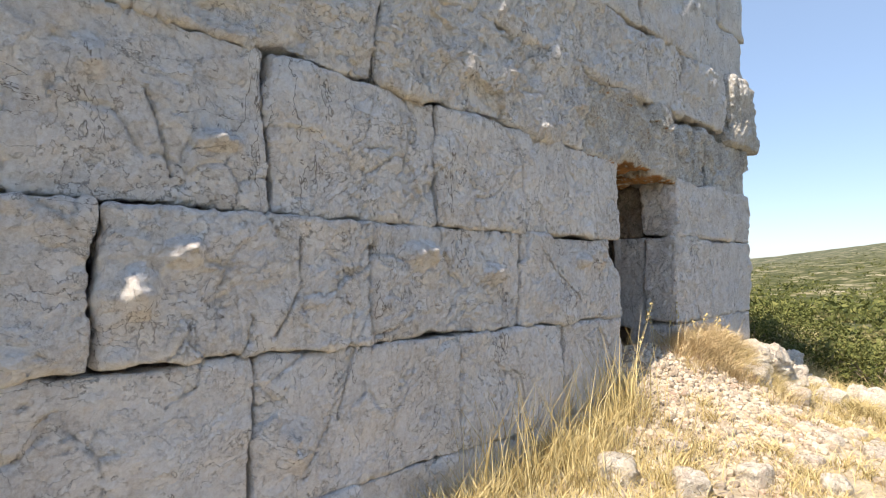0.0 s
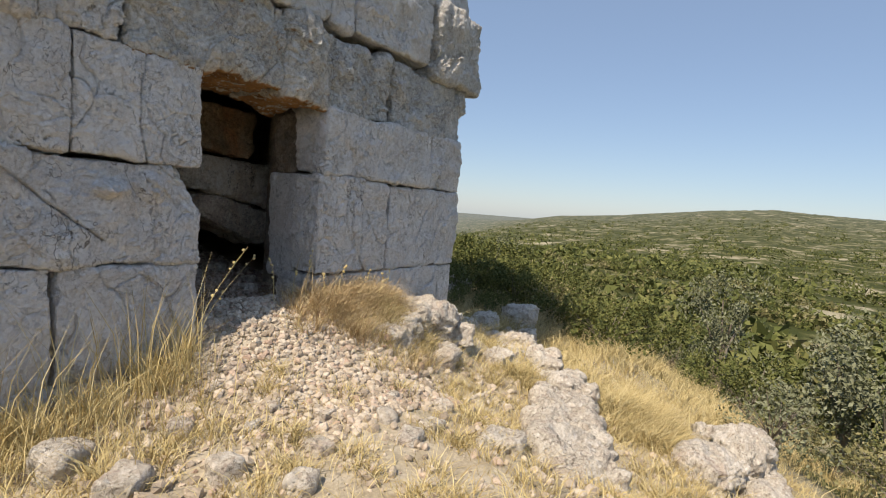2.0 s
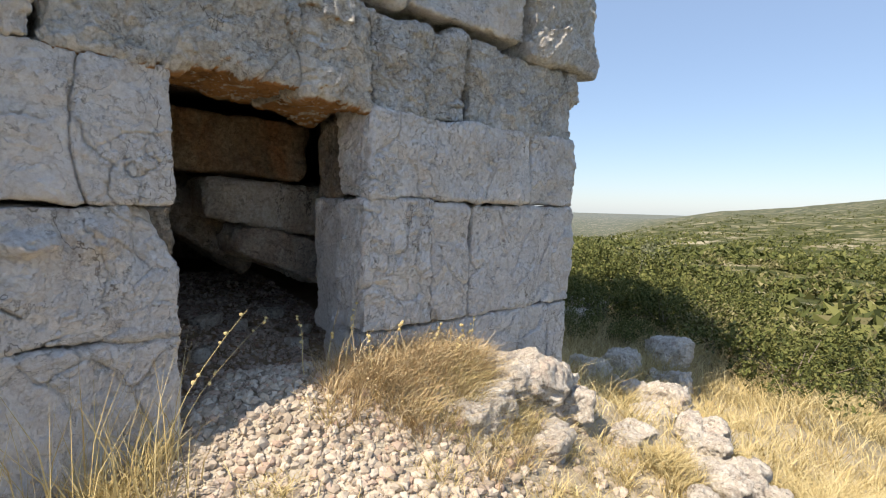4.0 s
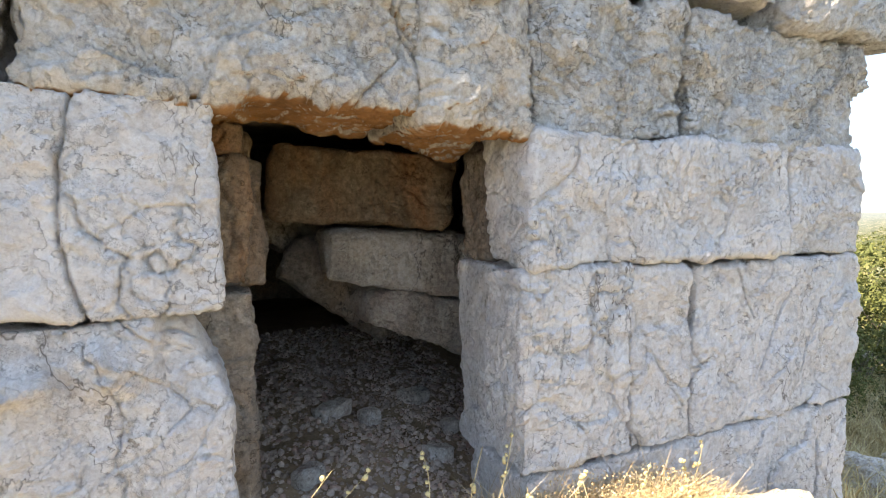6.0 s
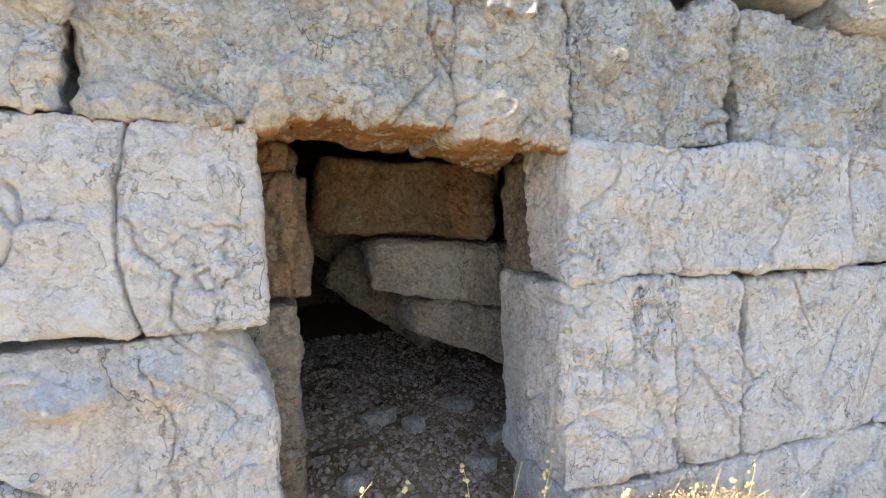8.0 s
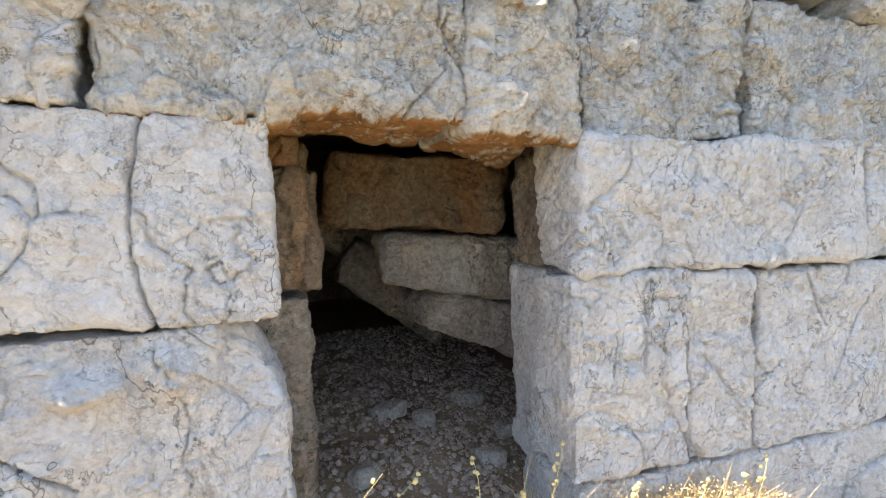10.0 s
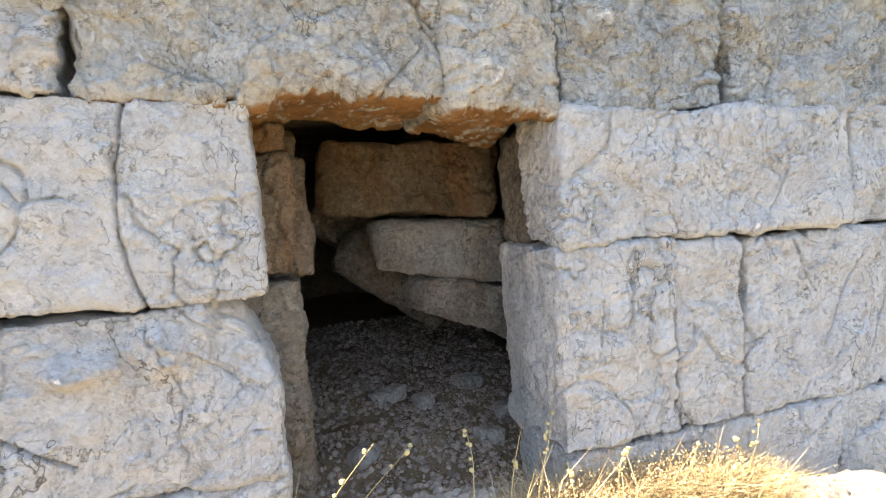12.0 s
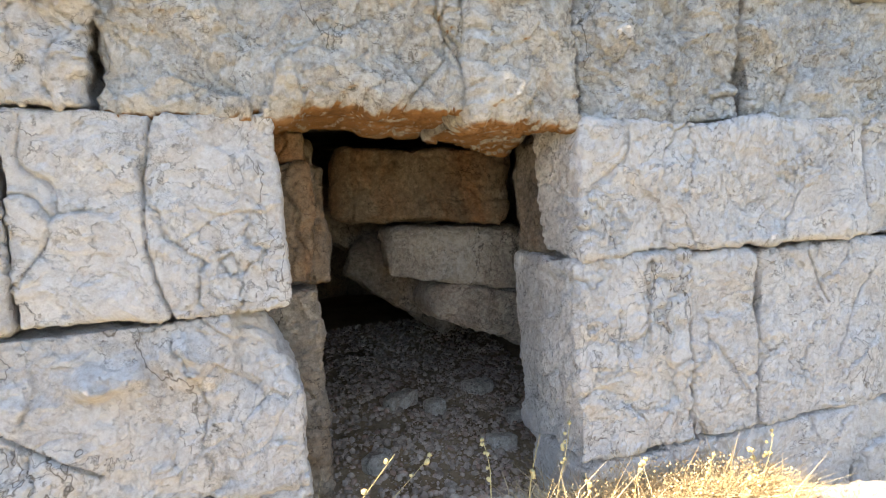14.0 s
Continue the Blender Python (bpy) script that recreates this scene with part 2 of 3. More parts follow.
def ground_height(x, y):
    z = -0.05 + 0.072 * max(-5.0, min(0.0, x))
    z += 0.40 * math.exp(-((x - 0.5) / 1.0) ** 2 - ((y - 0.3) / 0.8) ** 2)
    z += 0.32 * math.exp(-((x - 1.6) / 0.75) ** 2 - ((y + 0.12) / 0.42) ** 2)
    if y > 0 and -7 < x < 2.8:
        k = smooth(0.0, 0.8, y)
        z = z * (1 - k) + (0.36 + 0.11 * (min(y, 3.0) - 0.6)) * k
    fall = 0.26 - 0.116 * min(x, 5.0) + 0.30 * max(-4.0, min(y, 0.4))
    z += smooth(0.2, 1.7, x) * smooth(0.1, -0.7, y if x < 3 else y - 1.5) * min(0.0, fall + 0.05)
    u = 0.88 * (x - 3.2) - 0.48 * (y + 1.5)
    if u > 0:
        z -= 0.08 * u + 0.22 * max(0.0, u - 2.5) if u < 16 else 4.25 + 0.06 * min(u - 16, 130)
    z -= 0.32 * smooth(3.0, 3.9, x) * smooth(-1.1, -0.3, y)
    w = -(y + 4.8) - 0.35 * x
    if w > 0:
        z -= 0.22 * min(w, 40)
    z = max(z, -14.0)
    r = math.hypot(x, y)
    if r > 60:
        az = math.degrees(math.atan2(x, y))
        top = 1.2 + 1300 * math.tan(radians(skyline(az)))
        k = smooth(60, 1300, r)
        z = z * (1 - k) + top * k
        z += k * (1 - smooth(1000, 1300, r)) * 9 * noise.noise(Vector((x * 0.004, y * 0.004, 3)))
        if r > 1300:
            z += (-30 - top) * smooth(1300, 2600, r) if top < 0 else -(r - 1300) * 0.04
    z += 0.05 * noise.noise(Vector((x * 0.9, y * 0.9, 0))) + 0.03 * noise.noise(Vector((x * 3.1, y * 3.1, 7)))
    if r < 9:
        z += 0.016 * noise.noise(Vector((x * 9.0, y * 9.0, 2)))
    if r > 8:
        z += min(1.0, (r - 8) / 30) * 0.9 * noise.noise(Vector((x * 0.13, y * 0.13, 5)))
    return z


def mesh_object(name, verts, faces, material, parent=None, smooth_faces=True):
    me = bpy.data.meshes.new(name)
    me.from_pydata(verts, [], faces)
    me.materials.append(material)
    if smooth_faces:
        me.polygons.foreach_set("use_smooth", [True] * len(me.polygons))
    me.update()
    ob = new(name, me)
    if parent:
        ob.parent = parent
    return ob


def build_ground():
    count, soft_at, reach = 340, 1.4, 4200.0
    b = math.asinh(reach / soft_at)
    line = [soft_at * math.sinh(b * (2 * i / count - 1)) for i in range(count + 1)]
    verts = [(x, y - 1.2, ground_height(x, y - 1.2)) for y in line for x in line]
    w = count + 1
    faces = [(j * w + i, j * w + i + 1, (j + 1) * w + i + 1, (j + 1) * w + i) for j in range(count) for i in range(count)]
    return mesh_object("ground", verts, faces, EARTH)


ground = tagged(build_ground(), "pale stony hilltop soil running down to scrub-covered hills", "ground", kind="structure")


# ---- rough stone ----
dice = np.random.RandomState(11)
PERM = np.tile(dice.permutation(256), 3)
GRAD = dice.normal(size=(256, 3)).astype(np.float32)
GRAD /= np.linalg.norm(GRAD, axis=1)[:, None]
POINTS = dice.random_sample((256, 4)).astype(np.float32)


def grain(p):
    """Gradient noise at each row of p, about -0.7 to 0.7."""
    base = np.floor(p)
    f = (p - base).astype(np.float32)
    c = base.astype(np.int64) & 255
    u = f * f * f * (f * (f * 6 - 15) + 10)
    total = 0.0
    for dx in (0, 1):
        wx = u[:, 0] if dx else 1 - u[:, 0]
        hx = PERM[c[:, 0] + dx]
        for dy in (0, 1):
            wy = wx * (u[:, 1] if dy else 1 - u[:, 1])
            hy = PERM[hx + c[:, 1] + dy]
            for dz in (0, 1):
                g = GRAD[PERM[hy + c[:, 2] + dz]]
                w = wy * (u[:, 2] if dz else 1 - u[:, 2])
                total = total + w * ((f[:, 0] - dx) * g[:, 0] + (f[:, 1] - dy) * g[:, 1] + (f[:, 2] - dz) * g[:, 2])
    return total


def layers(p, count, gain=0.5):
    total, amount = 0.0, 1.0
    for k in range(count):
        total = total + amount * grain(p + 17.3 * k)
        p, amount = p * 2.1, amount * gain
    return total


def step_up(a, b, v):
    k = np.clip((v - a) / (b - a), 0, 1)
    return k * k * (3 - 2 * k)


def flakes(a, b):
    """Cells of a broken surface: the tilt of each facet, and the distance to its edge."""
    ia, ib = np.floor(a).astype(np.int64), np.floor(b).astype(np.int64)
    first, second, tilt = np.full(len(a), 9.0), np.full(len(a), 9.0), np.zeros(len(a))
    for da in (-1, 0, 1):
        for db in (-1, 0, 1):
            q = POINTS[PERM[PERM[(ia + da) & 255] + ((ib + db) & 255)]]
            ra, rb = a - (ia + da + q[:, 0]), b - (ib + db + q[:, 1])
            d = np.hypot(ra, rb)
            near = d < first
            second = np.where(near, first, np.minimum(second, d))
            tilt = np.where(near, ra * (q[:, 2] - 0.5) + rb * (q[:, 3] - 0.5) + 0.4 * (q[:, 2] - 0.5), tilt)
            first = np.where(near, d, first)
    return tilt, second - first


def rough_block(name, lo, hi, material, parent=None, step=0.013, round_by=0.014, relief=0.022, seed=0.0, shear=None, deep=False, cracks=(), knobs=1.0, chips=()):
    """A hewn block between two corners: rounded, uneven edges and a split, chipped, cracked face.
    shear moves all points, to taper or tilt the block; deep: its flanks are seen too; cracks: lines (x, z, x, z) split into the face;
    chips: spots (x, z, half width, half height) where the face stands out in sharp upright ridges."""
    lo, hi = np.array(lo, float), np.array(hi, float)
    size = hi - lo
    half, mid = size / 2, (lo + hi) / 2
    n = [int(max(2, min(300, round(size[k] / step)))) for k in range(3)]
    if not deep:
        n[1] = 12
    shell = np.zeros((n[0] + 1, n[1] + 1, n[2] + 1), bool)
    shell[0], shell[-1], shell[:, 0], shell[:, :, 0], shell[:, :, -1] = True, True, True, True, True
    if deep:
        shell[:, -1] = True
    ijk = np.argwhere(shell)
    number = np.full(shell.shape, -1, np.int64)
    number[shell] = np.arange(len(ijk))
    v = ijk / np.array(n)
    if not deep:
        v[:, 1] = v[:, 1] ** 2
    p = (v - 0.5) * size
    off = np.array((seed * 3.7, seed * 1.3, seed * 2.1))
    at = p + mid + off
    jag = 0.35 + 1.6 * np.maximum(0, 0.35 + 1.3 * grain(at * 5.1) + 0.5 * grain(at * 17.0))
    r = np.minimum(round_by * jag * 1.5, min(half) * 0.8)[:, None]
    here = np.clip(p, -(half - r), half - r)
    way = p - here
    way /= np.maximum(np.linalg.norm(way, axis=1), 1e-9)[:, None]
    q = here + way * r
    s = q + mid + off
    bend = grain(s * 3.3 + 5.0) + 0.45 * grain(s * 10.0 + 5.0)
    sway = grain(s * 3.3 + 29.0) + 0.45 * grain(s * 10.0 + 29.0)
    face_a, face_b = s[:, 0] + 0.8 * s[:, 1] + 0.14 * bend, s[:, 2] + 0.7 * s[:, 1] + 0.14 * sway
    rise = relief * (0.7 * layers(s * 2.4, 3) + 0.45 * layers(s * 9.0, 4, 0.6)) - relief * 0.9
    # split layers with sharp, ragged rims
    big = layers(s * np.array((2.6, 2.6, 3.2)) + 9.0, 4, 0.42)
    for edge in (-0.42, -0.24, -0.06, 0.1, 0.26, 0.42):
        rise += relief * 0.36 * step_up(edge, edge + 0.02, big)
    small = layers(s * 8.0 + 4.0, 3, 0.45)
    for edge in (-0.35, -0.12, 0.1, 0.3):
        rise += relief * 0.16 * step_up(edge, edge + 0.05, small)
    # tilted facets and the cracks between some of them
    tilt, rim = flakes(face_a * 3.4, face_b * 2.6)
    rise += relief * 1.5 * tilt
    worn = step_up(0.0, 0.12, grain(s * 1.9 + 7.0))
    rise -= 0.016 * worn * np.clip(1 - rim / 0.045, 0, 1)
    tilt, rim = flakes(face_a * 9.0 + 3.0, face_b * 8.0)
    rise += relief * 0.55 * tilt
    worn = step_up(0.05, 0.2, grain(s * 2.6 + 31.0))
    rise -= 0.008 * worn * np.clip(1 - rim / 0.09, 0, 1)
    # long upright splits
    split = np.abs(grain(s * np.array((2.4, 2.4, 1.2)) + 2.0) + 0.3 * grain(s * 7.0) + 0.12 * grain(s * 25.0))
    rise -= 0.016 * np.clip(1 - split / 0.022, 0, 1) * step_up(0.0, 0.08, grain(s * 1.7 + 13.0))
    # pits
    rise -= 0.010 * step_up(0.36, 0.44, grain(s * 13.0 + 3.0) + 0.3 * grain(s * 40.0)) * step_up(0.0, 0.2, grain(s * 2.1 + 43.0))
    rough = np.maximum(0, grain(s * np.array((16, 16, 7.0))) + 0.5 * grain(s * 31.0) + 0.25)
    rise += knobs * relief * 0.9 * rough * step_up(0.15, 0.32, grain(s * 2.1 + 3.0)) * (way[:, 1] < -0.9)
    world_p = mid + q
    for cx, cz, rx, rz in chips:
        inside = np.clip(1.5 - 1.5 * np.hypot((world_p[:, 0] - cx) / rx, (world_p[:, 2] - cz) / rz) - 0.5 * np.abs(bend), 0, 1)
        ridge = np.maximum(0, grain(np.stack((s[:, 0] * 15 + s[:, 2] * 5, s[:, 1] * 9, s[:, 2] * 5), 1)) + 0.5 * grain(s * 26.0) + 0.15)
        rise += inside * (way[:, 1] < -0.7) * (0.035 + 0.085 * ridge)
    world_p = world_p + way * rise[:, None]
    for x0, z0, x1, z1 in cracks:
        ax, az = x1 - x0, z1 - z0
        px = world_p[:, 0] + 0.025 * bend + 0.006 * grain(s * 40.0) - x0
        pz = world_p[:, 2] + 0.025 * sway - z0
        t = np.clip((px * ax + pz * az) / (ax * ax + az * az), 0, 1)
        away = np.hypot(px - t * ax, pz - t * az)
        world_p = world_p - way * (0.03 * np.clip(1 - away / 0.0065, 0, 1))[:, None]
    if shear:
        world_p = shear(world_p)
    faces = []

    def side(grid, flip):
        quad = np.stack((grid[:-1, :-1], grid[1:, :-1], grid[1:, 1:], grid[:-1, 1:]), -1).reshape(-1, 4)
        faces.append(quad[:, ::-1] if flip else quad)

    side(number[:, :, 0], True), side(number[:, :, -1], False)
    side(number[:, 0], False)
    side(number[0], True), side(number[-1], False)
    if deep:
        side(number[:, -1], True)
    return mesh_object(name, world_p.tolist(), np.concatenate(faces).tolist(), material, parent)


# ---- the tower ----
FACE_DEPTH = 0.42
tower = tagged(new("tower_wall"), "ancient tower wall of large weathered grey limestone blocks", "tower", kind="structure")
CORE_TOP = 6.2


def core(name, lo, hi):
    bm = bmesh.new()
    bmesh.ops.create_cube(bm, size=1.0)
    for v in bm.verts:
        v.co = Vector([lo[a] + (v.co[a] + 0.5) * (hi[a] - lo[a]) for a in range(3)])
    me = bpy.data.meshes.new(name)
    bm.to_mesh(me), bm.free()
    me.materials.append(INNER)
    ob = new(name, me)
    ob.parent = tower
    return ob


# rubble core behind the facing; the doorway runs through it into a chamber
core("wall_core", (-7.0, 0.38, -1.2), (-0.02, 1.05, 1.84))
core("wall_core", (1.32, 0.36, -1.2), (2.80, 0.9, 1.87))
core("wall_core", (-7.0, 0.61, 2.02), (2.80, 1.6, CORE_TOP))
core("wall_core", (-7.0, 4.4, -1.2), (2.80, 4.8, CORE_TOP))
core("wall_core", (-7.0, 1.05, -1.2), (-6.6, 4.4, CORE_TOP))
core("wall_core", (2.45, 0.9, -1.2), (2.80, 4.4, CORE_TOP))
core("wall_core", (-7.0, 1.6, 2.25), (2.80, 4.8, 2.6))

# courses of facing blocks, each a run of joints along the wall
rng = random.Random(5)


def course(z_low, z_high, joints, drop=(0.0, 0.0), relief=0.022, out=0.03, material=None, gap=0.014, depth=FACE_DEPTH, step=0.009, cracks=(), knobs=1.0, slant=0.0, chips=()):
    """One run of blocks. drop: how much higher its lower and upper joints lie per metre to the left of the doorway."""
    for a, b in zip(joints, joints[1:]):
        lean_in = rng.uniform(-0.014, 0.014)

        def shear(p, lean_in=lean_in):
            up = (p[:, 2] - z_low) / (z_high - z_low)
            p[:, 2] -= (drop[0] * (1 - up) + drop[1] * up) * np.minimum(0.0, p[:, 0])
            p[:, 0] += lean_in * (p[:, 2] - z_low) / 0.5
            if slant:
                p[:, 0] -= slant * np.maximum(0.0, p[:, 2] - 1.0) * step_up(-0.4, 0.0, p[:, 0])
                p[:, 1] += 0.25 * np.maximum(0.0, p[:, 2] - 0.95) * step_up(-0.14, -0.10, p[:, 0])
            return p

        y0, seam = rng.uniform(-out, out * 0.3), gap / 2 + 0.25 * relief
        fine = 0.006 if step < 0.02 and b > -0.8 and z_high < 2.5 else step
        rough_block("stone_block", (a + seam, y0, z_low + gap / 2), (b - seam, depth, z_high - gap / 2), material or STONE, tower, step=fine, relief=relief, seed=rng.uniform(0, 50), shear=shear,
                    cracks=[c for c in cracks if a < (c[0] + c[2]) / 2 < b], knobs=knobs, chips=[c for c in chips if a < c[0] < b])


# beside the doorway, to its left
course(0.10, 0.70, [-4.6, -2.8, -1.66, -0.71, 0.06], (0.02, 0.02), out=0.012, relief=0.011, knobs=0.3, chips=[(-2.62, 0.34, 0.10, 0.12)], cracks=[(-2.35, 0.68, -2.42, 0.4), (-1.2, 0.6, -1.1, 0.2)])
course(-0.65, 0.10, [-4.9, -3.5, -2.3, -1.2, 0.08], (0.02, 0.02), out=0.012, step=0.03)
course(0.70, 1.262, [-4.5, -3.32, -2.24, -1.17, 0.06], (0.02, 0.011), slant=0.5, out=0.03, knobs=0.5, relief=0.019,
       chips=[(-0.23, 1.13, 0.14, 0.11), (-0.47, 1.11, 0.12, 0.06), (-1.43, 1.02, 0.10, 0.07), (-1.95, 1.12, 0.16, 0.07), (-3.2, 0.96, 0.08, 0.10), (-3.06, 1.1, 0.1, 0.07)],
       cracks=[(-2.62, 1.16, -2.60, 0.95), (-2.60, 0.95, -2.72, 0.76), (-0.80, 1.06, -0.50, 0.84), (-0.92, 1.14, -0.80, 1.06), (-1.7, 1.2, -1.74, 0.95)])
course(1.262, 1.85, [-4.2, -2.73, -1.83, -0.66, 0.05], (0.011, 0.029), out=0.02, relief=0.016, knobs=0.3, chips=[(-3.33, 1.66, 0.07, 0.08), (-2.93, 1.49, 0.12, 0.04)],
       cracks=[(-0.27, 1.84, -0.31, 1.66), (-0.31, 1.66, -0.32, 1.47), (-0.32, 1.47, -0.28, 1.26), (-3.16, 1.62, -3.08, 1.36), (-1.18, 1.8, -1.12, 1.45), (-1.12, 1.45, -1.10, 1.28), (-2.0, 1.8, -2.05, 1.5)])
# the lintel course
course(1.85, 2.42, [-4.9, -3.3, -2.19, -0.43], (0.029, 0.01), relief=0.034, out=0.04, material=STONE)
def sagging(p):
    """The lintel's underside comes down towards its worn end."""
    drop = 0.085 * np.clip(p[:, 0] - 0.25, 0, 1) + 0.034 * step_up(0.3, -0.1, p[:, 0])
    p[:, 2] -= drop * np.clip((2.4 - p[:, 2]) / 0.5, 0, 1)
    return p


rough_block("lintel", (-0.42, 0.005, 1.888), (0.636, 0.60, 2.39), LINTEL, tower, shear=sagging, step=0.006, relief=0.031, seed=3.3, deep=True, cracks=[(0.57, 2.38, 0.55, 2.16), (0.55, 2.16, 0.64, 2.06)], knobs=0.2)
rough_block("lintel", (0.68, 0.0, 1.882), (1.03, 0.60, 2.37), LINTEL, tower, shear=sagging, step=0.006, relief=0.038, seed=3.9, deep=True, knobs=0.2)
course(1.81, 2.34, [1.065, 1.83, 3.04], relief=0.036, out=0.05, knobs=0.2, material=LICHENED)
# to the right of the doorway
rough_block("stone_block", (1.055, -0.03, 1.335), (2.45, 0.29, 1.81), STONE, tower, step=0.006, seed=1.2, relief=0.017, deep=True, knobs=0.25, cracks=[(1.98, 1.34, 2.08, 1.56)])
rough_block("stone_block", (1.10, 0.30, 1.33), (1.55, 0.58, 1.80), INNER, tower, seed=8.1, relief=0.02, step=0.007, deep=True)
rough_block("stone_block", (1.02, -0.02, 0.585), (1.512, 0.26, 1.322), STONE, tower, step=0.006, seed=3.2, relief=0.02, deep=True, cracks=[(1.34, 1.3, 1.3, 1.0)])
rough_block("stone_block", (1.07, 0.275, 0.52), (1.5, 0.58, 1.32), STONE, tower, seed=10.1, relief=0.016, step=0.007, deep=True)
course(1.31, 1.815, [2.478, 3.03], out=0.02)
course(0.565, 1.305, [1.53, 1.865, 3.03], out=0.012, cracks=[(2.1, 1.28, 2.25, 1.05), (2.5, 1.2, 2.3, 0.8), (2.75, 1.1, 2.55, 0.7)], relief=0.018)
course(0.0, 0.56, [1.02, 2.42, 2.78, 3.02], out=-0.02, relief=0.014)
course(-0.9, 0.0, [1.0, 2.2, 3.03], out=-0.03, step=0.04)
# upper courses
course(2.42, 2.98, [-4.6, -2.9, -1.55, -0.42, 1.05, 1.30, 2.35], (0.01, 0.008), relief=0.028, out=0.03)
rough_block("stone_block", (2.40, -0.07, 2.345), (3.17, 0.42, 3.04), LICHENED, tower, step=0.009, relief=0.03, seed=17.0, round_by=0.03)
course(2.99, 3.55, [-4.8, -3.3, -2.0, -0.8, 0.5, 1.7, 3.02], (0.008, 0.0), out=0.02, step=0.03)
course(3.56, 4.15, [-4.5, -3.0, -1.3, 0.1, 1.2, 2.3, 3.05], out=0.02, step=0.04)
course(4.16, 4.75, [-4.8, -3.4, -1.9, -0.6, 0.8, 2.0, 3.0], out=0.02, step=0.06)
course(4.76, 5.4, [-4.6, -3.0, -1.6, -0.1, 1.3, 3.0], out=0.02, step=0.06)
# the short return round the corner
for i, (z0, z1) in enumerate(((-0.9, 0.56), (0.57, 1.29), (1.3, 1.80), (1.81, 2.35), (2.36, 3.0), (3.0, 3.6), (3.6, 4.2), (4.2, 4.8), (4.8, 5.4))):
    for y0, y1, st in ((0.43, 1.6, 0.04), (1.61, 3.0, 0.08), (3.01, 4.8, 0.1)):
        rough_block("stone_block", (2.6, y0, z0), (3.03 + 0.08 * (i == 4), y1, z1), STONE, tower, step=st, seed=20 + i + 20 * y0, deep=True)

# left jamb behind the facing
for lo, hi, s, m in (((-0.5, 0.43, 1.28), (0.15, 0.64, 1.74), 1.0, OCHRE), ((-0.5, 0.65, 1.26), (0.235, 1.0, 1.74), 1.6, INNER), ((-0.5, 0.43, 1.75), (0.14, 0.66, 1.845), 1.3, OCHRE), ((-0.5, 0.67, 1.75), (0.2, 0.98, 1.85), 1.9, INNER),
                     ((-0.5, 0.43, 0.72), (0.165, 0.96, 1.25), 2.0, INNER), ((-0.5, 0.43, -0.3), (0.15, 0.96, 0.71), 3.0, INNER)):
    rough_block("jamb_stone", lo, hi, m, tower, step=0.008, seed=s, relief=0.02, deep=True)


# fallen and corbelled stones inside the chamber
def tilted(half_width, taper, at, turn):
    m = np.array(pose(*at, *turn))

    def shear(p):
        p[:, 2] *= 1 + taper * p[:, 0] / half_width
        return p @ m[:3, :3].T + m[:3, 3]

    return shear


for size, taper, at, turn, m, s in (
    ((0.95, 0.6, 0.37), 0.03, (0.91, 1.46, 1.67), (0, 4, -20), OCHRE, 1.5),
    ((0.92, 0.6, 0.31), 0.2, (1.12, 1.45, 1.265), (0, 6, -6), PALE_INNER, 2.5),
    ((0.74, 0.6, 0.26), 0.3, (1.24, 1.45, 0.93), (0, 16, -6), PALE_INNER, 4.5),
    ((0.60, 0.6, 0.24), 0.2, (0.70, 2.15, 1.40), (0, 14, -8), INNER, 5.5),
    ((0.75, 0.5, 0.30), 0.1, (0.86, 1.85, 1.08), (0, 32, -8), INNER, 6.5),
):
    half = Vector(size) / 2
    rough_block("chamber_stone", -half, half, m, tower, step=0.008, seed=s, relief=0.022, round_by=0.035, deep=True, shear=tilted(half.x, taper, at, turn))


# ---- loose stone on the ground ----
def rock(at, size, turn, label, seed, sink=0.3, group="loose rocks", material=None):
    """A weathered lump of limestone, bedded a little in the soil."""
    size = Vector(size) * (0.70 if max(size) > 0.3 else 0.85)
    half = size / 2
    ob = rough_block("rock", -half, half, material or ROCK, step=max(0.010, max(size) / 48), round_by=min(size) * 0.17, relief=max(size) * 0.085, seed=seed, deep=True, knobs=0.6)
    x, y = at[0], at[1]
    z = (at[2] if len(at) > 2 else ground_height(x, y)) + size[2] * (0.5 - sink)
    ob.matrix_world = pose(x, y, z, *turn)
    return tagged(ob, label, "rock", group)


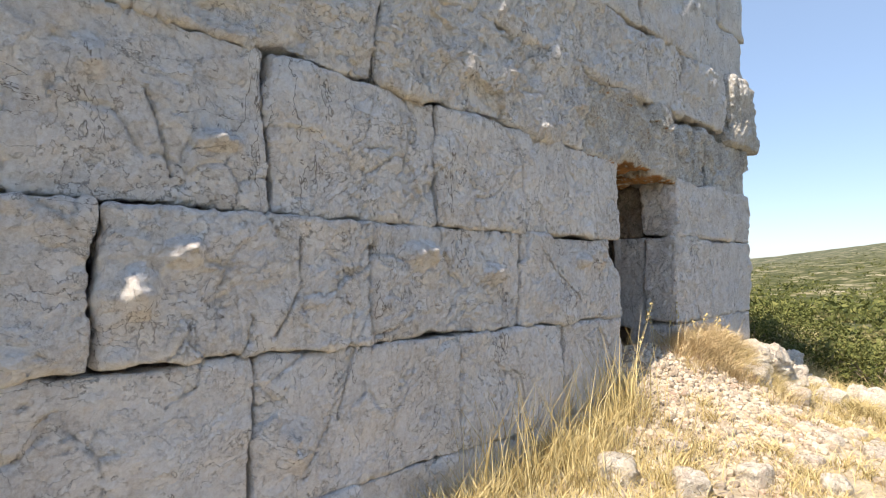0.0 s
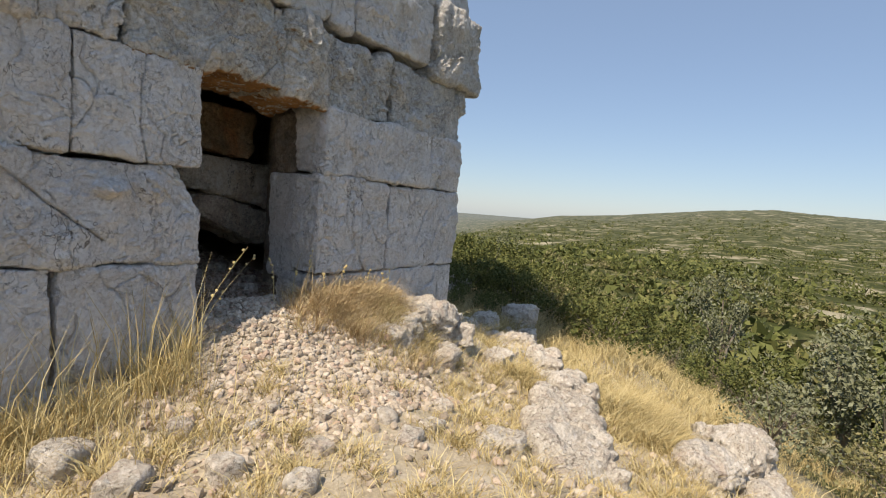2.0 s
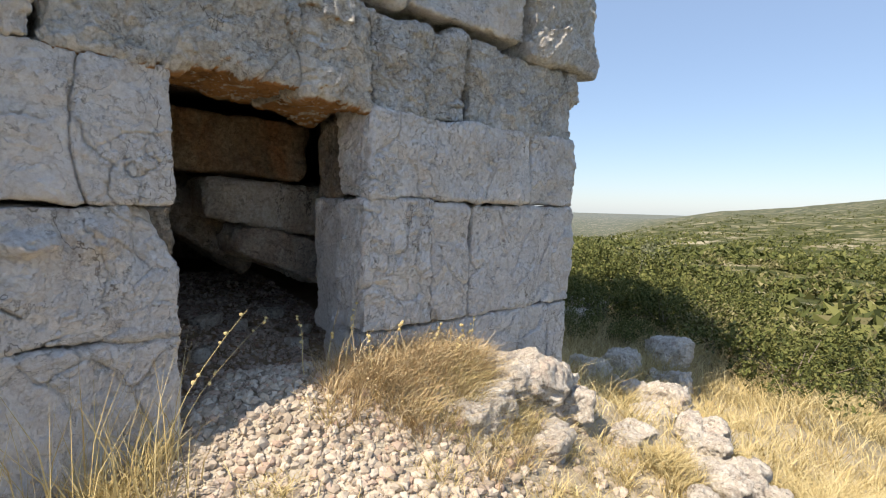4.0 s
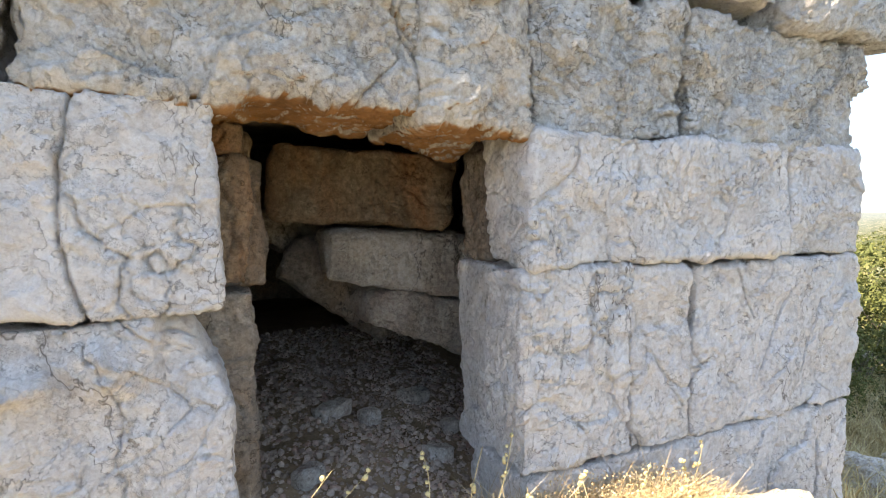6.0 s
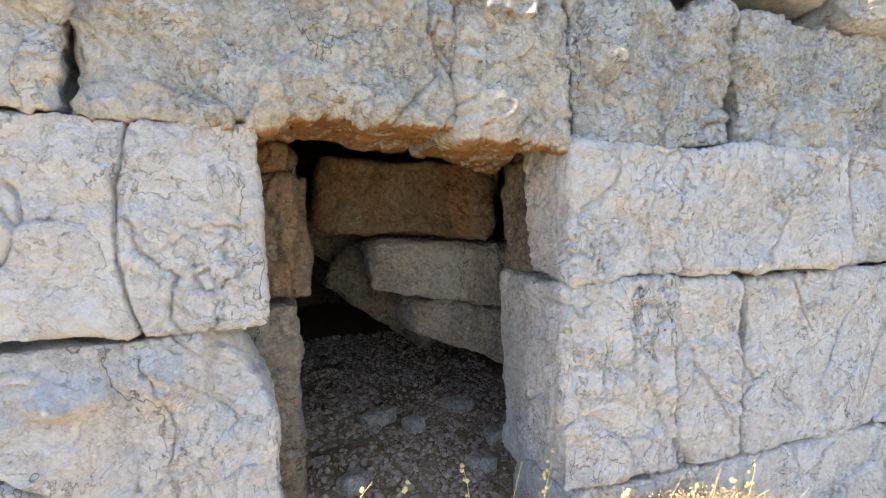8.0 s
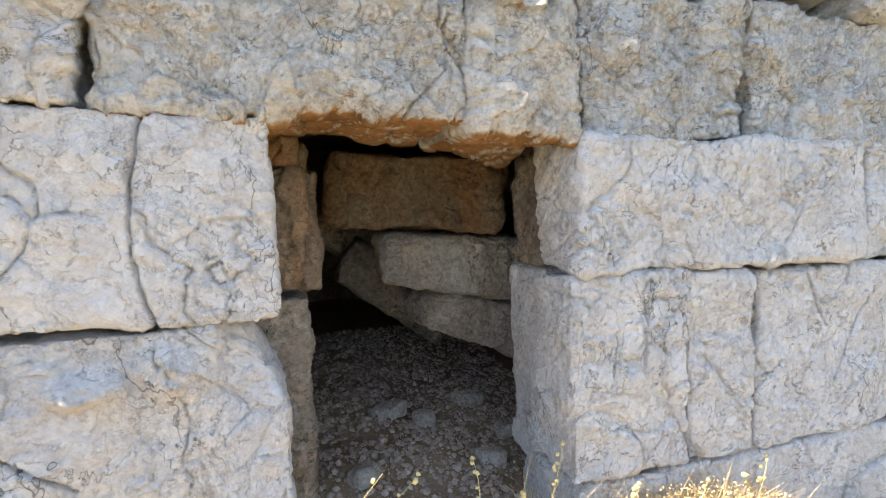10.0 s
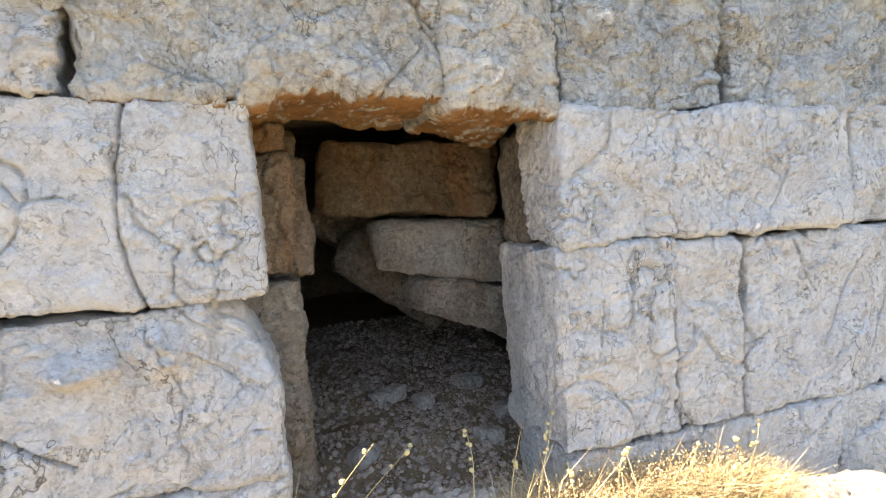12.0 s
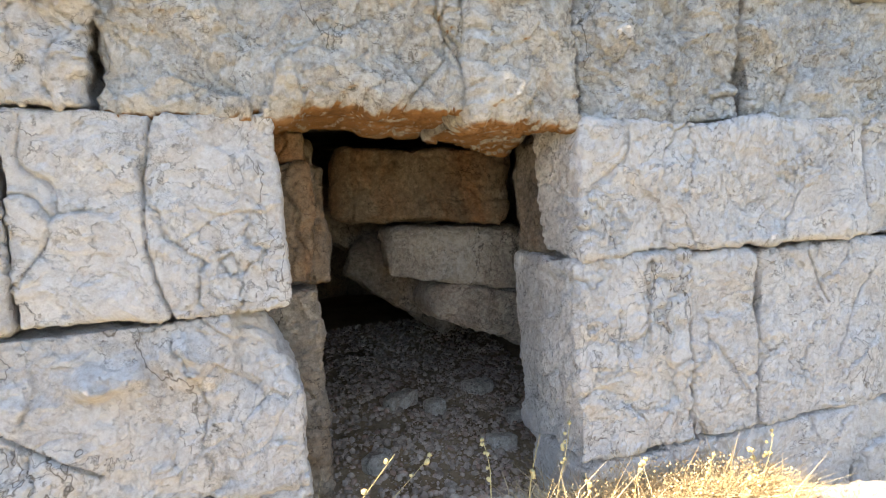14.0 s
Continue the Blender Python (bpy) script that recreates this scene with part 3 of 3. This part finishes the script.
PALE, GREY, PINK = "pale grey limestone rock lying on stony soil", "grey lichened limestone boulder in dry grass", "pinkish weathered limestone boulder beside the wall"
for i, (x, y, w, d, h, rz, lab) in enumerate((
    (-0.85, -0.42, 0.26, 0.20, 0.17, 20, GREY), (-0.38, -0.55, 0.17, 0.13, 0.10, 50, PALE), (0.19, -0.96, 0.12, 0.09, 0.06, 10, "bright white limestone chip on rubble"),
    (-0.48, -1.02, 0.16, 0.14, 0.13, 70, PALE), (-0.80, -0.82, 0.24, 0.18, 0.14, 35, PALE), (0.53, -1.43, 0.15, 0.11, 0.08, 0, PALE), (0.28, -1.45, 0.18, 0.12, 0.08, 15, PALE),
    (-0.09, -1.19, 0.15, 0.13, 0.10, 80, PALE), (-0.36, -1.36, 0.14, 0.12, 0.10, 25, "reddish broken stone on dry ground"), (0.42, -1.2, 0.14, 0.10, 0.10, 60, PALE),
    (-0.83, -0.28, 0.13, 0.1, 0.07, 0, GREY), (1.6, -1.9, 0.2, 0.15, 0.1, 40, PALE), (-1.0, -1.25, 0.2, 0.16, 0.12, 12, PALE), (-0.15, -0.8, 0.10, 0.08, 0.06, 33, PALE),
    (0.02, -0.75, 0.09, 0.07, 0.05, 73, PALE), (0.75, -1.0, 0.12, 0.09, 0.07, 20, PALE), (0.95, -1.25, 0.14, 0.1, 0.08, 64, PALE), (-1.5, -1.0, 0.18, 0.13, 0.1, 5, PALE))):
    rock((x, y), (w, d, h), (rng.uniform(-8, 8), rng.uniform(-8, 8), rz), lab, 3.1 * i + 1)
for i, (x, y, w, d, h, rz, ry) in enumerate((
    (3.55, -2.72, 0.95, 0.72, 0.75, 30, 12), (2.85, -2.62, 0.75, 0.55, 0.42, -25, 8), (3.15, -3.05, 0.8, 0.6, 0.4, 15, 0), (2.85, -1.42, 0.80, 0.55, 0.40, 40, 5), (2.25, -1.60, 0.80, 0.62, 0.40, 20, 3),
    (1.62, -1.82, 1.0, 0.72, 0.42, 28, 4), (1.05, -2.10, 0.85, 0.6, 0.32, 35, 2), (3.25, -1.02, 0.6, 0.45, 0.36, 20, -6), (3.70, -0.46, 0.5, 0.4, 0.30, 60, 5), (2.65, -0.8, 0.42, 0.34, 0.24, 0, 0), (0.75, -1.75, 0.4, 0.3, 0.14, 20, 0))):
    rock((x, y), (w, d, h), (4, ry, rz), GREY, 40 + 2.7 * i, 0.32)
for i, (x, y, z, w, d, h, rz, ry, lab) in enumerate((
    (1.55, -0.42, -0.02, 0.60, 0.42, 0.46, 5, -6, PINK), (2.10, -0.32, -0.02, 0.95, 0.5, 0.5, -10, 12, PINK), (1.95, -0.66, -0.16, 0.5, 0.26, 0.24, 20, 0, GREY), (2.38, -0.55, -0.05, 0.34, 0.3, 0.30, 35, 10, PINK))):
    rock((x, y, z), (w, d, h), (0, ry, rz), lab, 70 + 3.3 * i, 0.2, "boulders before the wall")
for i, (x, y, w, d, h, rz, ry) in enumerate(((4.25, -0.08, 1.05, 0.38, 0.36, 105, 6), (5.0, 0.56, 0.6, 0.5, 0.5, 15, 0), (5.95, 0.45, 0.7, 0.55, 0.55, 50, 6), (5.3, 0.1, 0.7, 0.34, 0.36, 80, 16), (7.3, 2.45, 0.8, 0.6, 0.55, 70, 0), (6.7, 2.2, 0.6, 0.5, 0.4, 0, 0), (4.35, 0.55, 0.5, 0.4, 0.34, -20, 10))):
    rock((x, y), (w, d, h), (3, ry, rz), "fallen weathered limestone block among dry grass", 90 + 2.1 * i, 0.25, "fallen blocks past the corner")
for i, (x, y, w, d, h, rz, lab) in enumerate(((0.64, 1.25, 0.22, 0.15, 0.10, 20, "reddish flat stone on the chamber floor"), (0.82, 1.15, 0.13, 0.11, 0.12, 10, "pale squarish stone on the chamber floor"), (1.14, 1.30, 0.18, 0.14, 0.08, 30, "grey stone on the chamber floor"), (1.02, 0.72, 0.15, 0.11, 0.08, 0, "brownish stone on the chamber floor"), (0.40, 0.70, 0.14, 0.11, 0.08, 40, "pale angular stone on the chamber floor"), (0.62, 1.25, 0.15, 0.11, 0.08, 60, "dark stone on the chamber floor"), (1.2, 0.95, 0.14, 0.1, 0.08, 75, "grey stone on the chamber floor"))):
    rock((x, y), (w, d, h), (rng.uniform(-8, 8), rng.uniform(-8, 8), rz), lab, 120 + 1.9 * i, 0.3, "stones on the chamber floor", PALE_INNER)

ICO = [(0, 0, 1)] + [(0.894 * math.cos(a * math.tau / 5), 0.894 * math.sin(a * math.tau / 5), 0.447) for a in range(5)] + [(0.894 * math.cos((a + 0.5) * math.tau / 5), 0.894 * math.sin((a + 0.5) * math.tau / 5), -0.447) for a in range(5)] + [(0, 0, -1)]
ICO_FACES = [(0, 1 + a, 1 + (a + 1) % 5) for a in range(5)] + [(1 + a, 6 + a, 1 + (a + 1) % 5) for a in range(5)] + [(1 + (a + 1) % 5, 6 + a, 6 + (a + 1) % 5) for a in range(5)] + [(11, 6 + (a + 1) % 5, 6 + a) for a in range(5)]


def gravel(name, count, place, sizes, label, seed, material=None):
    """Many small angular stones as one heap."""
    r = random.Random(seed)
    verts, faces = [], []
    for _ in range(count):
        x, y = place(r)
        s = sizes[0] + (sizes[1] - sizes[0]) * r.random() ** 3
        m = Matrix.LocRotScale((x, y, ground_height(x, y) + s * 0.25), Euler((r.uniform(-0.4, 0.4), r.uniform(-0.4, 0.4), r.uniform(0, 6.28))), (s * r.uniform(0.8, 1.3), s * r.uniform(0.6, 1.0), s * r.uniform(0.6, 1.0)))
        base = len(verts)
        verts += [m @ (Vector(v) * r.uniform(0.75, 1.2)) for v in ICO]
        faces += [tuple(base + k for k in f) for f in ICO_FACES]
    return tagged(mesh_object(name, verts, faces, material or PEBBLE, smooth_faces=False), label, "rubble", kind="stuff")


gravel("rubble", 8500, lambda r: (r.gauss(0.5, 0.5), r.uniform(-1.2, 0.3)), (0.005, 0.034), "loose pale limestone rubble spilling from the doorway", 1)
gravel("rubble", 15000, lambda r: (r.uniform(0.0, 1.6), r.uniform(0.0, 2.8)), (0.004, 0.022), "loose brown gravel and stones on the chamber floor", 2, PEBBLE_BROWN)
gravel("rubble", 5000, lambda r: (r.uniform(-3.0, 2.9), r.uniform(-3.6, -0.2)), (0.006, 0.045), "scattered limestone chips on dry soil", 3)


# ---- dry grass ----
def blades(name, tufts, material, label, seed, width=0.0022):
    """Grass as one mesh of bent blades. Each tuft: x, y, spread, count, shortest, tallest, lean."""
    r = random.Random(seed)
    verts, faces = [], []
    for x, y, spread, count, low, high, lean in tufts:
        for _ in range(count):
            a, d = r.uniform(0, math.tau), abs(r.gauss(0, spread))
            bx, by = x + d * math.cos(a), y + d * math.sin(a)
            if by > -0.04 and (bx < 0.1 or 1.0 < bx < 3.1):
                by = -0.05
            h = r.uniform(low, high)
            out = a + r.gauss(0, 1.6)
            bend = lean * h * r.uniform(0.4, 1.4)
            w = width * r.uniform(0.7, 1.5)
            side = r.uniform(0, math.pi)
            sx, sy = w * math.cos(side), w * math.sin(side)
            z = ground_height(bx, by) - 0.01
            base = len(verts)
            ox, oy = math.cos(out), math.sin(out)
            for k, (f, g, wd) in enumerate(((0.0, 0.0, 1.0), (0.5, 0.28, 0.8), (1.0, 1.0, 0.0))):
                px, py, pz = bx + ox * bend * g, min(by + oy * bend * g, 0.02 if bx < 0.1 or 1.0 < bx < 3.1 else 99), z + h * f * (1 - 0.25 * lean * g)
                if wd:
                    verts += [(px - sx * wd, py - sy * wd, pz), (px + sx * wd, py + sy * wd, pz)]
                else:
                    verts.append((px, py, pz))
            faces += [(base, base + 1, base + 3, base + 2), (base + 2, base + 3, base + 4)]
    return tagged(mesh_object(name, verts, faces, material), label, "dry grass", kind="stuff")


gr = random.Random(9)
tall = [(gr.uniform(-2.1, -0.05), -0.06 - abs(gr.gauss(0, 0.16)), 0.06, 30, 0.10, 0.36, 0.6) for _ in range(95)] + [(gr.uniform(-1.9, 0.0), -0.05 - abs(gr.gauss(0, 0.22)), 0.10, 5, 0.40, 0.78, 0.35) for _ in range(44)] + [(gr.uniform(-2.2, -0.2), gr.uniform(-0.75, -0.3), 0.10, 50, 0.06, 0.22, 0.9) for _ in range(46)]
blades("dry_grass", tall, STRAW, "tall blond dry grass along the wall's foot", 1)
short = []
for _ in range(430):
    x, y = gr.uniform(-3.2, 2.9), gr.uniform(-3.9, -0.55)
    if not (-0.1 < x < 1.3 and y > -1.3) and 0.88 * (x - 3.2) - 0.48 * (y + 1.5) < 0.2:
        short.append((x, y, gr.uniform(0.05, 0.12), gr.randint(50, 110), 0.04, 0.15, 1.0))
short += [(0.05, -0.55, 0.09, 70, 0.03, 0.10, 1.0), (0.35, -1.0, 0.12, 90, 0.03, 0.10, 1.1), (0.1, -0.85, 0.1, 70, 0.03, 0.1, 1.1), (0.75, -1.35, 0.14, 110, 0.03, 0.10, 1.1), (1.15, -1.25, 0.14, 110, 0.03, 0.12, 1.1)]
for x, y in ((0.10, -0.62), (0.28, -0.48), (0.45, -0.85), (-0.1, -1.0), (-0.55, -0.7), (-0.3, -1.25), (0.9, -0.95), (1.0, -1.5), (0.5, -1.6), (-0.7, -1.5)):
    short.append((x, y, 0.09, 190, 0.04, 0.15, 1.0))
blades("dry_grass", short, STRAW, "short yellow dry grass on stony ground", 2, 0.0021)
slope = []
for _ in range(230):
    u, v = gr.uniform(-1.1, 2.6), gr.uniform(-0.8, 4.5)
    slope.append((3.2 + 0.88 * u - 0.48 * v, -1.5 - 0.48 * u - 0.88 * v, 0.12, 80, 0.06, 0.26, 1.1))
slope += [(gr.uniform(3.3, 10.0), gr.uniform(-3.2, 2.2), 0.2, 60, 0.10, 0.34, 1.0) for _ in range(300)]
slope += [(gr.uniform(3.15, 7.5), gr.uniform(-0.25, 2.8), 0.16, 70, 0.14, 0.40, 0.9) for _ in range(130)]
blades("dry_grass", slope, STRAW, "thick golden dry grass at the terrace edge", 3, 0.0026)
blades("dry_grass", [(3.2 + 0.88 * u - 0.48 * v, -1.5 - 0.48 * u - 0.88 * v, 0.22, 60, 0.15, 0.45, 0.8) for u, v in ((gr.uniform(0.6, 9), gr.uniform(-4, 9)) for _ in range(150))], STRAW, "dry grass between the shrubs on the slope", 6, 0.004)
tussocks = [(3.45 + gr.gauss(0, 0.3), -1.95 + gr.gauss(0, 0.24), 0.10, 150, 0.14, 0.36, 0.9) for _ in range(34)] + [(2.95 + gr.gauss(0, 0.16), -2.1 + gr.gauss(0, 0.14), 0.10, 120, 0.10, 0.3, 0.9) for _ in range(14)] + [(2.55 + gr.gauss(0, 0.12), -1.05 + gr.gauss(0, 0.1), 0.08, 120, 0.08, 0.24, 0.9) for _ in range(10)]
blades("dry_grass", tussocks, STRAW, "thick pale gold grass tussocks at the terrace edge", 7, 0.0024)
herb = [(gr.uniform(0.95, 1.85), -0.06 - abs(gr.gauss(0, 0.2)), 0.07, 100, 0.07, 0.24, 1.0) for _ in range(70)] + [(gr.uniform(0.72, 1.1), gr.uniform(-0.35, 0.0), 0.06, 50, 0.05, 0.22, 0.9) for _ in range(26)]
herb += [(gr.uniform(0.75, 1.9), -0.05 - abs(gr.gauss(0, 0.15)), 0.03, 3, 0.25, 0.42, 0.4) for _ in range(26)]
blades("withered_herb", herb, STRAW_BROWN, "withered brown herb cushion before the wall", 4, 0.0018)
blades("dry_grass", [(gr.gauss(1.6, 0.38), gr.gauss(-0.34, 0.18), 0.08, 100, 0.06, 0.20, 1.1) for _ in range(70)], STRAW, "blond grass cushion around boulders", 5, 0.0018)


def dry_leaves(name, count, place, reach, size, material, label, seed):
    """Withered leaves and seed cases caught in the cushions, as one mesh of small curled flakes."""
    r = random.Random(seed)
    verts, faces = [], []
    for _ in range(count):
        x, y = place(r)
        m = Matrix.LocRotScale((x, min(y, -0.03), ground_height(x, y) + reach * r.random() ** 0.8), Euler((r.uniform(-1.5, 1.5), r.uniform(-1.5, 1.5), r.uniform(0, 6.28))), (size * r.uniform(0.5, 1.5),) * 3)
        base = len(verts)
        verts += [m @ Vector(v) for v in ((-0.6, 0, 0.1), (0, -0.4, 0), (0.6, 0, 0.1), (0, 0.4, 0))]
        faces.append((base, base + 1, base + 2, base + 3))
    return tagged(mesh_object(name, verts, faces, material, smooth_faces=False), label, "dry leaves", kind="stuff")


dry_leaves("dry_leaves", 9000, lambda r: (r.uniform(0.85, 1.95), -0.05 - abs(r.gauss(0, 0.2))), 0.19, 0.007, STRAW_BROWN, "curled withered leaves in the herb cushion", 41)
dry_leaves("dry_leaves", 3500, lambda r: (r.gauss(1.7, 0.35), r.gauss(-0.36, 0.16)), 0.13, 0.006, STRAW_BROWN, "curled withered leaves in the blond grass cushion", 42)


# ---- shrubs and trees ----
def crown_mesh(name, radius, height, leaves, leaf, material, seed, open_by=0.35):
    """Small leaves in uneven clumps, with gaps between the clumps."""
    r = random.Random(seed)
    clumps = [(Vector((r.gauss(0, 0.5) * radius, r.gauss(0, 0.5) * radius, height * (0.25 + 0.7 * r.random()))), radius * r.uniform(0.18, 0.42)) for _ in range(26)]
    verts, faces = [], []
    for _ in range(leaves):
        c, cr = r.choice(clumps)
        d = Vector((r.gauss(0, 1), r.gauss(0, 1), r.gauss(0, 0.8))).normalized() * cr * (1 - open_by * r.random() ** 2)
        p = c + d
        p.z = max(0.03, p.z)
        m = Matrix.LocRotScale(p, Euler((r.uniform(-1.2, 1.2), r.uniform(-1.2, 1.2), r.uniform(0, 6.28))), (leaf * r.uniform(0.6, 1.4),) * 3)
        base = len(verts)
        verts += [m @ Vector(v) for v in ((-0.5, 0, 0), (0, -0.24, 0.05), (0.5, 0, 0), (0, 0.24, 0.05))]
        faces.append((base, base + 1, base + 2, base + 3))
    me = bpy.data.meshes.new(name)
    me.from_pydata(verts, [], faces)
    me.materials.append(material)
    return me


def limb_mesh(name, height, radius, limbs, seed, thick=0.02):
    """Tapered stems that fork outwards from the foot."""
    r = random.Random(seed)
    verts, faces = [], []
    for _ in range(limbs):
        a, reach = r.uniform(0, math.tau), r.uniform(0.2, 0.8) * radius
        path = [Vector((0, 0, -0.1)), Vector((reach * 0.25 * math.cos(a), reach * 0.25 * math.sin(a), height * 0.4)), Vector((reach * math.cos(a + 0.3), reach * math.sin(a + 0.3), height * r.uniform(0.65, 0.95)))]
        base = len(verts)
        for k, p in enumerate(path):
            w = thick * (1.0, 0.65, 0.2)[k]
            verts += [p + Vector((w * math.cos(q * math.tau / 5), w * math.sin(q * math.tau / 5), 0)) for q in range(5)]
        faces += [(base + k * 5 + q, base + k * 5 + (q + 1) % 5, base + k * 5 + 5 + (q + 1) % 5, base + k * 5 + 5 + q) for k in range(2) for q in range(5)]
    me = bpy.data.meshes.new(name)
    me.from_pydata(verts, [], faces)
    me.materials.append(TWIG)
    return me


def plant(kind, radius, height, leaves, leaf, material, seed, label, limbs=9, thick=0.02):
    ob = new(kind)
    for part_name, me in (("crown", crown_mesh("crown", radius, height, leaves, leaf, material, seed)), ("trunk", limb_mesh("stems", height, radius, limbs, seed, thick))):
        part_ob = new(part_name, me)
        part_ob.parent = ob
    return tagged(ob, label, "tree" if kind == "olive_tree" else "shrub", "shrubs below the terrace")


DARK, OLIVE, DRY = "dense dark green evergreen shrub on the slope", "olive green scrubby bush on the slope", "grey half-dry bush with bare twigs"
kinds = [plant("shrub", 0.9, 1.0, 4200, 0.06, LEAF_A, 1, DARK), plant("shrub", 0.8, 0.9, 3200, 0.05, LEAF_A, 2, DARK), plant("shrub", 0.8, 0.8, 2800, 0.05, LEAF_B, 3, OLIVE), plant("shrub", 0.7, 0.9, 1300, 0.05, LEAF_C, 4, DRY, 26, 0.012)]
spots = []
br = random.Random(21)
while len(spots) < 120:
    u, v = 3.0 + 26 * br.random() ** 1.5, br.uniform(-16, 20)
    x, y = 3.2 + 0.88 * u - 0.48 * v, -1.5 - 0.48 * u - 0.88 * v
    if (2 < x < 6.8 and -1.9 < y < 3.5) or math.hypot(x + 1, y + 2) < 3.6 or (y > 2.0 and x < 5.5):
        continue
    if all(math.hypot(x - a, y - b) > 0.75 for a, b in spots):
        spots.append((x, y))
for i, (x, y) in enumerate(spots):
    k = br.choices((0, 1, 2, 3), (1.8, 1.8, 3.6, 2.4))[0]
    s = br.uniform(0.75, 1.35)
    m = Matrix.LocRotScale((x, y, ground_height(x, y) - 0.06), Euler((0, 0, br.uniform(0, 6.28))), (s, s, s * br.uniform(0.8, 1.1)))
    if i < 4:
        kinds[i].matrix_world = m
    else:
        made = copy_thing(kinds[k], m)
        made.matrix_basis = m
# the dark thicket in the tower's shadow
for x, y, s in ((5.5, 1.5, 0.4), (6.1, 1.1, 0.4), (6.9, 1.95, 0.7), (7.5, 1.2, 0.75), (8.2, 0.5, 0.7), (9.2, 2.6, 1.1), (10.3, 3.4, 1.3), (10.4, 1.7, 1.1), (11.4, 2.4, 1.3), (8.6, 3.6, 1.0), (7.6, 3.3, 0.7), (7.9, 1.7, 0.75), (8.9, 1.0, 0.9), (7.2, 2.6, 0.55), (9.6, 0.0, 0.9), (10.8, -0.6, 1.0)):
    made = copy_thing(kinds[0], pose(0, 0, 0))
    made.matrix_basis = Matrix.LocRotScale((x, y, ground_height(x, y) - 0.06), Euler((0, 0, x * 7)), (s, s, s * 1.1))

OLIVE_TREE = "small silvery olive tree rising above the scrub"
tree = plant("olive_tree", 1.0, 2.6, 3600, 0.09, LEAF_C, 31, OLIVE_TREE, 4, 0.07)
for i, (az, dist, s) in enumerate(((86.0, 17, (0.95, 1.38)), (96.0, 12, (1.1, 1.12)), (99.5, 11, (0.9, 0.9)), (64.5, 16, (0.75, 0.8)))):
    x, y = -1.8 + dist * math.sin(radians(az)), -2.9 + dist * math.cos(radians(az))
    made = tree if i == 0 else copy_thing(tree, pose(0, 0, 0))
    made.matrix_basis = Matrix.LocRotScale((x, y, ground_height(x, y) - 0.1), Euler((0, 0, i * 2.0)), (s[0], s[0], s[1]))


def scrub(name, count, near, far, size, tris, material, seed, label):
    """Far scrub: ragged clumps strewn over the hillsides."""
    r = random.Random(seed)
    verts, faces = [], []
    for _ in range(count):
        az, d = radians(r.uniform(42, 118)), near * (far / near) ** r.random()
        x, y = d * math.sin(az), d * math.cos(az)
        if noise.noise(Vector((x * 0.03, y * 0.03, 1))) < -0.15:
            continue
        z = ground_height(x, y)
        s = size * r.uniform(0.5, 1.3)
        for _ in range(tris):
            p = Vector((r.gauss(0, 0.45), r.gauss(0, 0.45), abs(r.gauss(0.3, 0.25)))) * s + Vector((x, y, z))
            base = len(verts)
            q = s * 0.26
            verts += [p + Vector((r.uniform(-q, q), r.uniform(-q, q), r.uniform(-q, q))) for _ in range(3)]
            faces.append((base, base + 1, base + 2))
    return tagged(mesh_object(name, verts, faces, material, smooth_faces=False), label, "scrub", kind="stuff")


scrub("scrub", 1900, 22, 110, 1.5, 70, LEAF_A, 4, "dark green maquis scrub covering the slope")
scrub("scrub", 1300, 22, 130, 1.3, 60, LEAF_B, 5, "olive green maquis scrub covering the slope")
scrub("scrub", 4500, 110, 700, 2.6, 16, LEAF_A, 6, "low dark scrub dotting the far hillside")


# ---- dried weeds before the wall ----
def dried_weed(x, y, height, lean, seed, turn=None):
    """A bare curved stalk with pale seed heads near its tip."""
    r = random.Random(seed)
    ob = new("dried_weed")
    z0 = ground_height(x, y)
    ob.matrix_world = pose(x, y, z0, 0, 0, r.uniform(0, 360) if turn is None else turn)
    pts = [Vector((lean * height * (k / 6) ** 2, 0.01 * math.sin(k), height * k / 6)) for k in range(7)]
    verts, faces = [], []
    for k, p in enumerate(pts):
        w = 0.0028 * (1 - 0.6 * k / 6)
        verts += [p + Vector((w * math.cos(q * math.tau / 5), w * math.sin(q * math.tau / 5), 0)) for q in range(5)]
    faces = [(k * 5 + q, k * 5 + (q + 1) % 5, k * 5 + 5 + (q + 1) % 5, k * 5 + 5 + q) for k in range(6) for q in range(5)]
    mesh_object("stalk", verts, faces, STRAW, ob)
    for k in range(r.randint(5, 9)):
        f = 1 - 0.45 * r.random() ** 1.3
        p = Vector((lean * height * f * f + r.uniform(-0.008, 0.008), r.uniform(-0.008, 0.008), height * f))
        s = r.uniform(0.006, 0.011)
        head = mesh_object("seed_head", [Vector(v) * s * r.uniform(0.7, 1.2) for v in ICO], ICO_FACES, STRAW, ob, False)
        head.matrix_basis = Matrix.Translation(p)
    return tagged(ob, "withered weed stalk with pale seed heads", "weed", "dried weeds before the wall")


for i, (x, y, h, lean) in enumerate(((1.78, -0.10, 0.30, 0.25), (1.72, -0.12, 0.26, -0.2), (1.12, -0.16, 0.32, 0.2), (0.86, -0.10, 0.40, 0.3), (0.78, -0.04, 0.36, -0.15), (0.95, -0.2, 0.3, 0.1), (1.35, -0.2, 0.28, 0.35), (1.5, -0.25, 0.22, -0.3), (0.68, 0.02, 0.32, 0.2))):
    dried_weed(x, y, h, lean, 200 + i)
# two long straws that lean across the doorway
dried_weed(-0.06, -0.16, 0.66, 0.55, 231, 4)
dried_weed(0.0, -0.12, 0.56, 0.8, 232, 10)
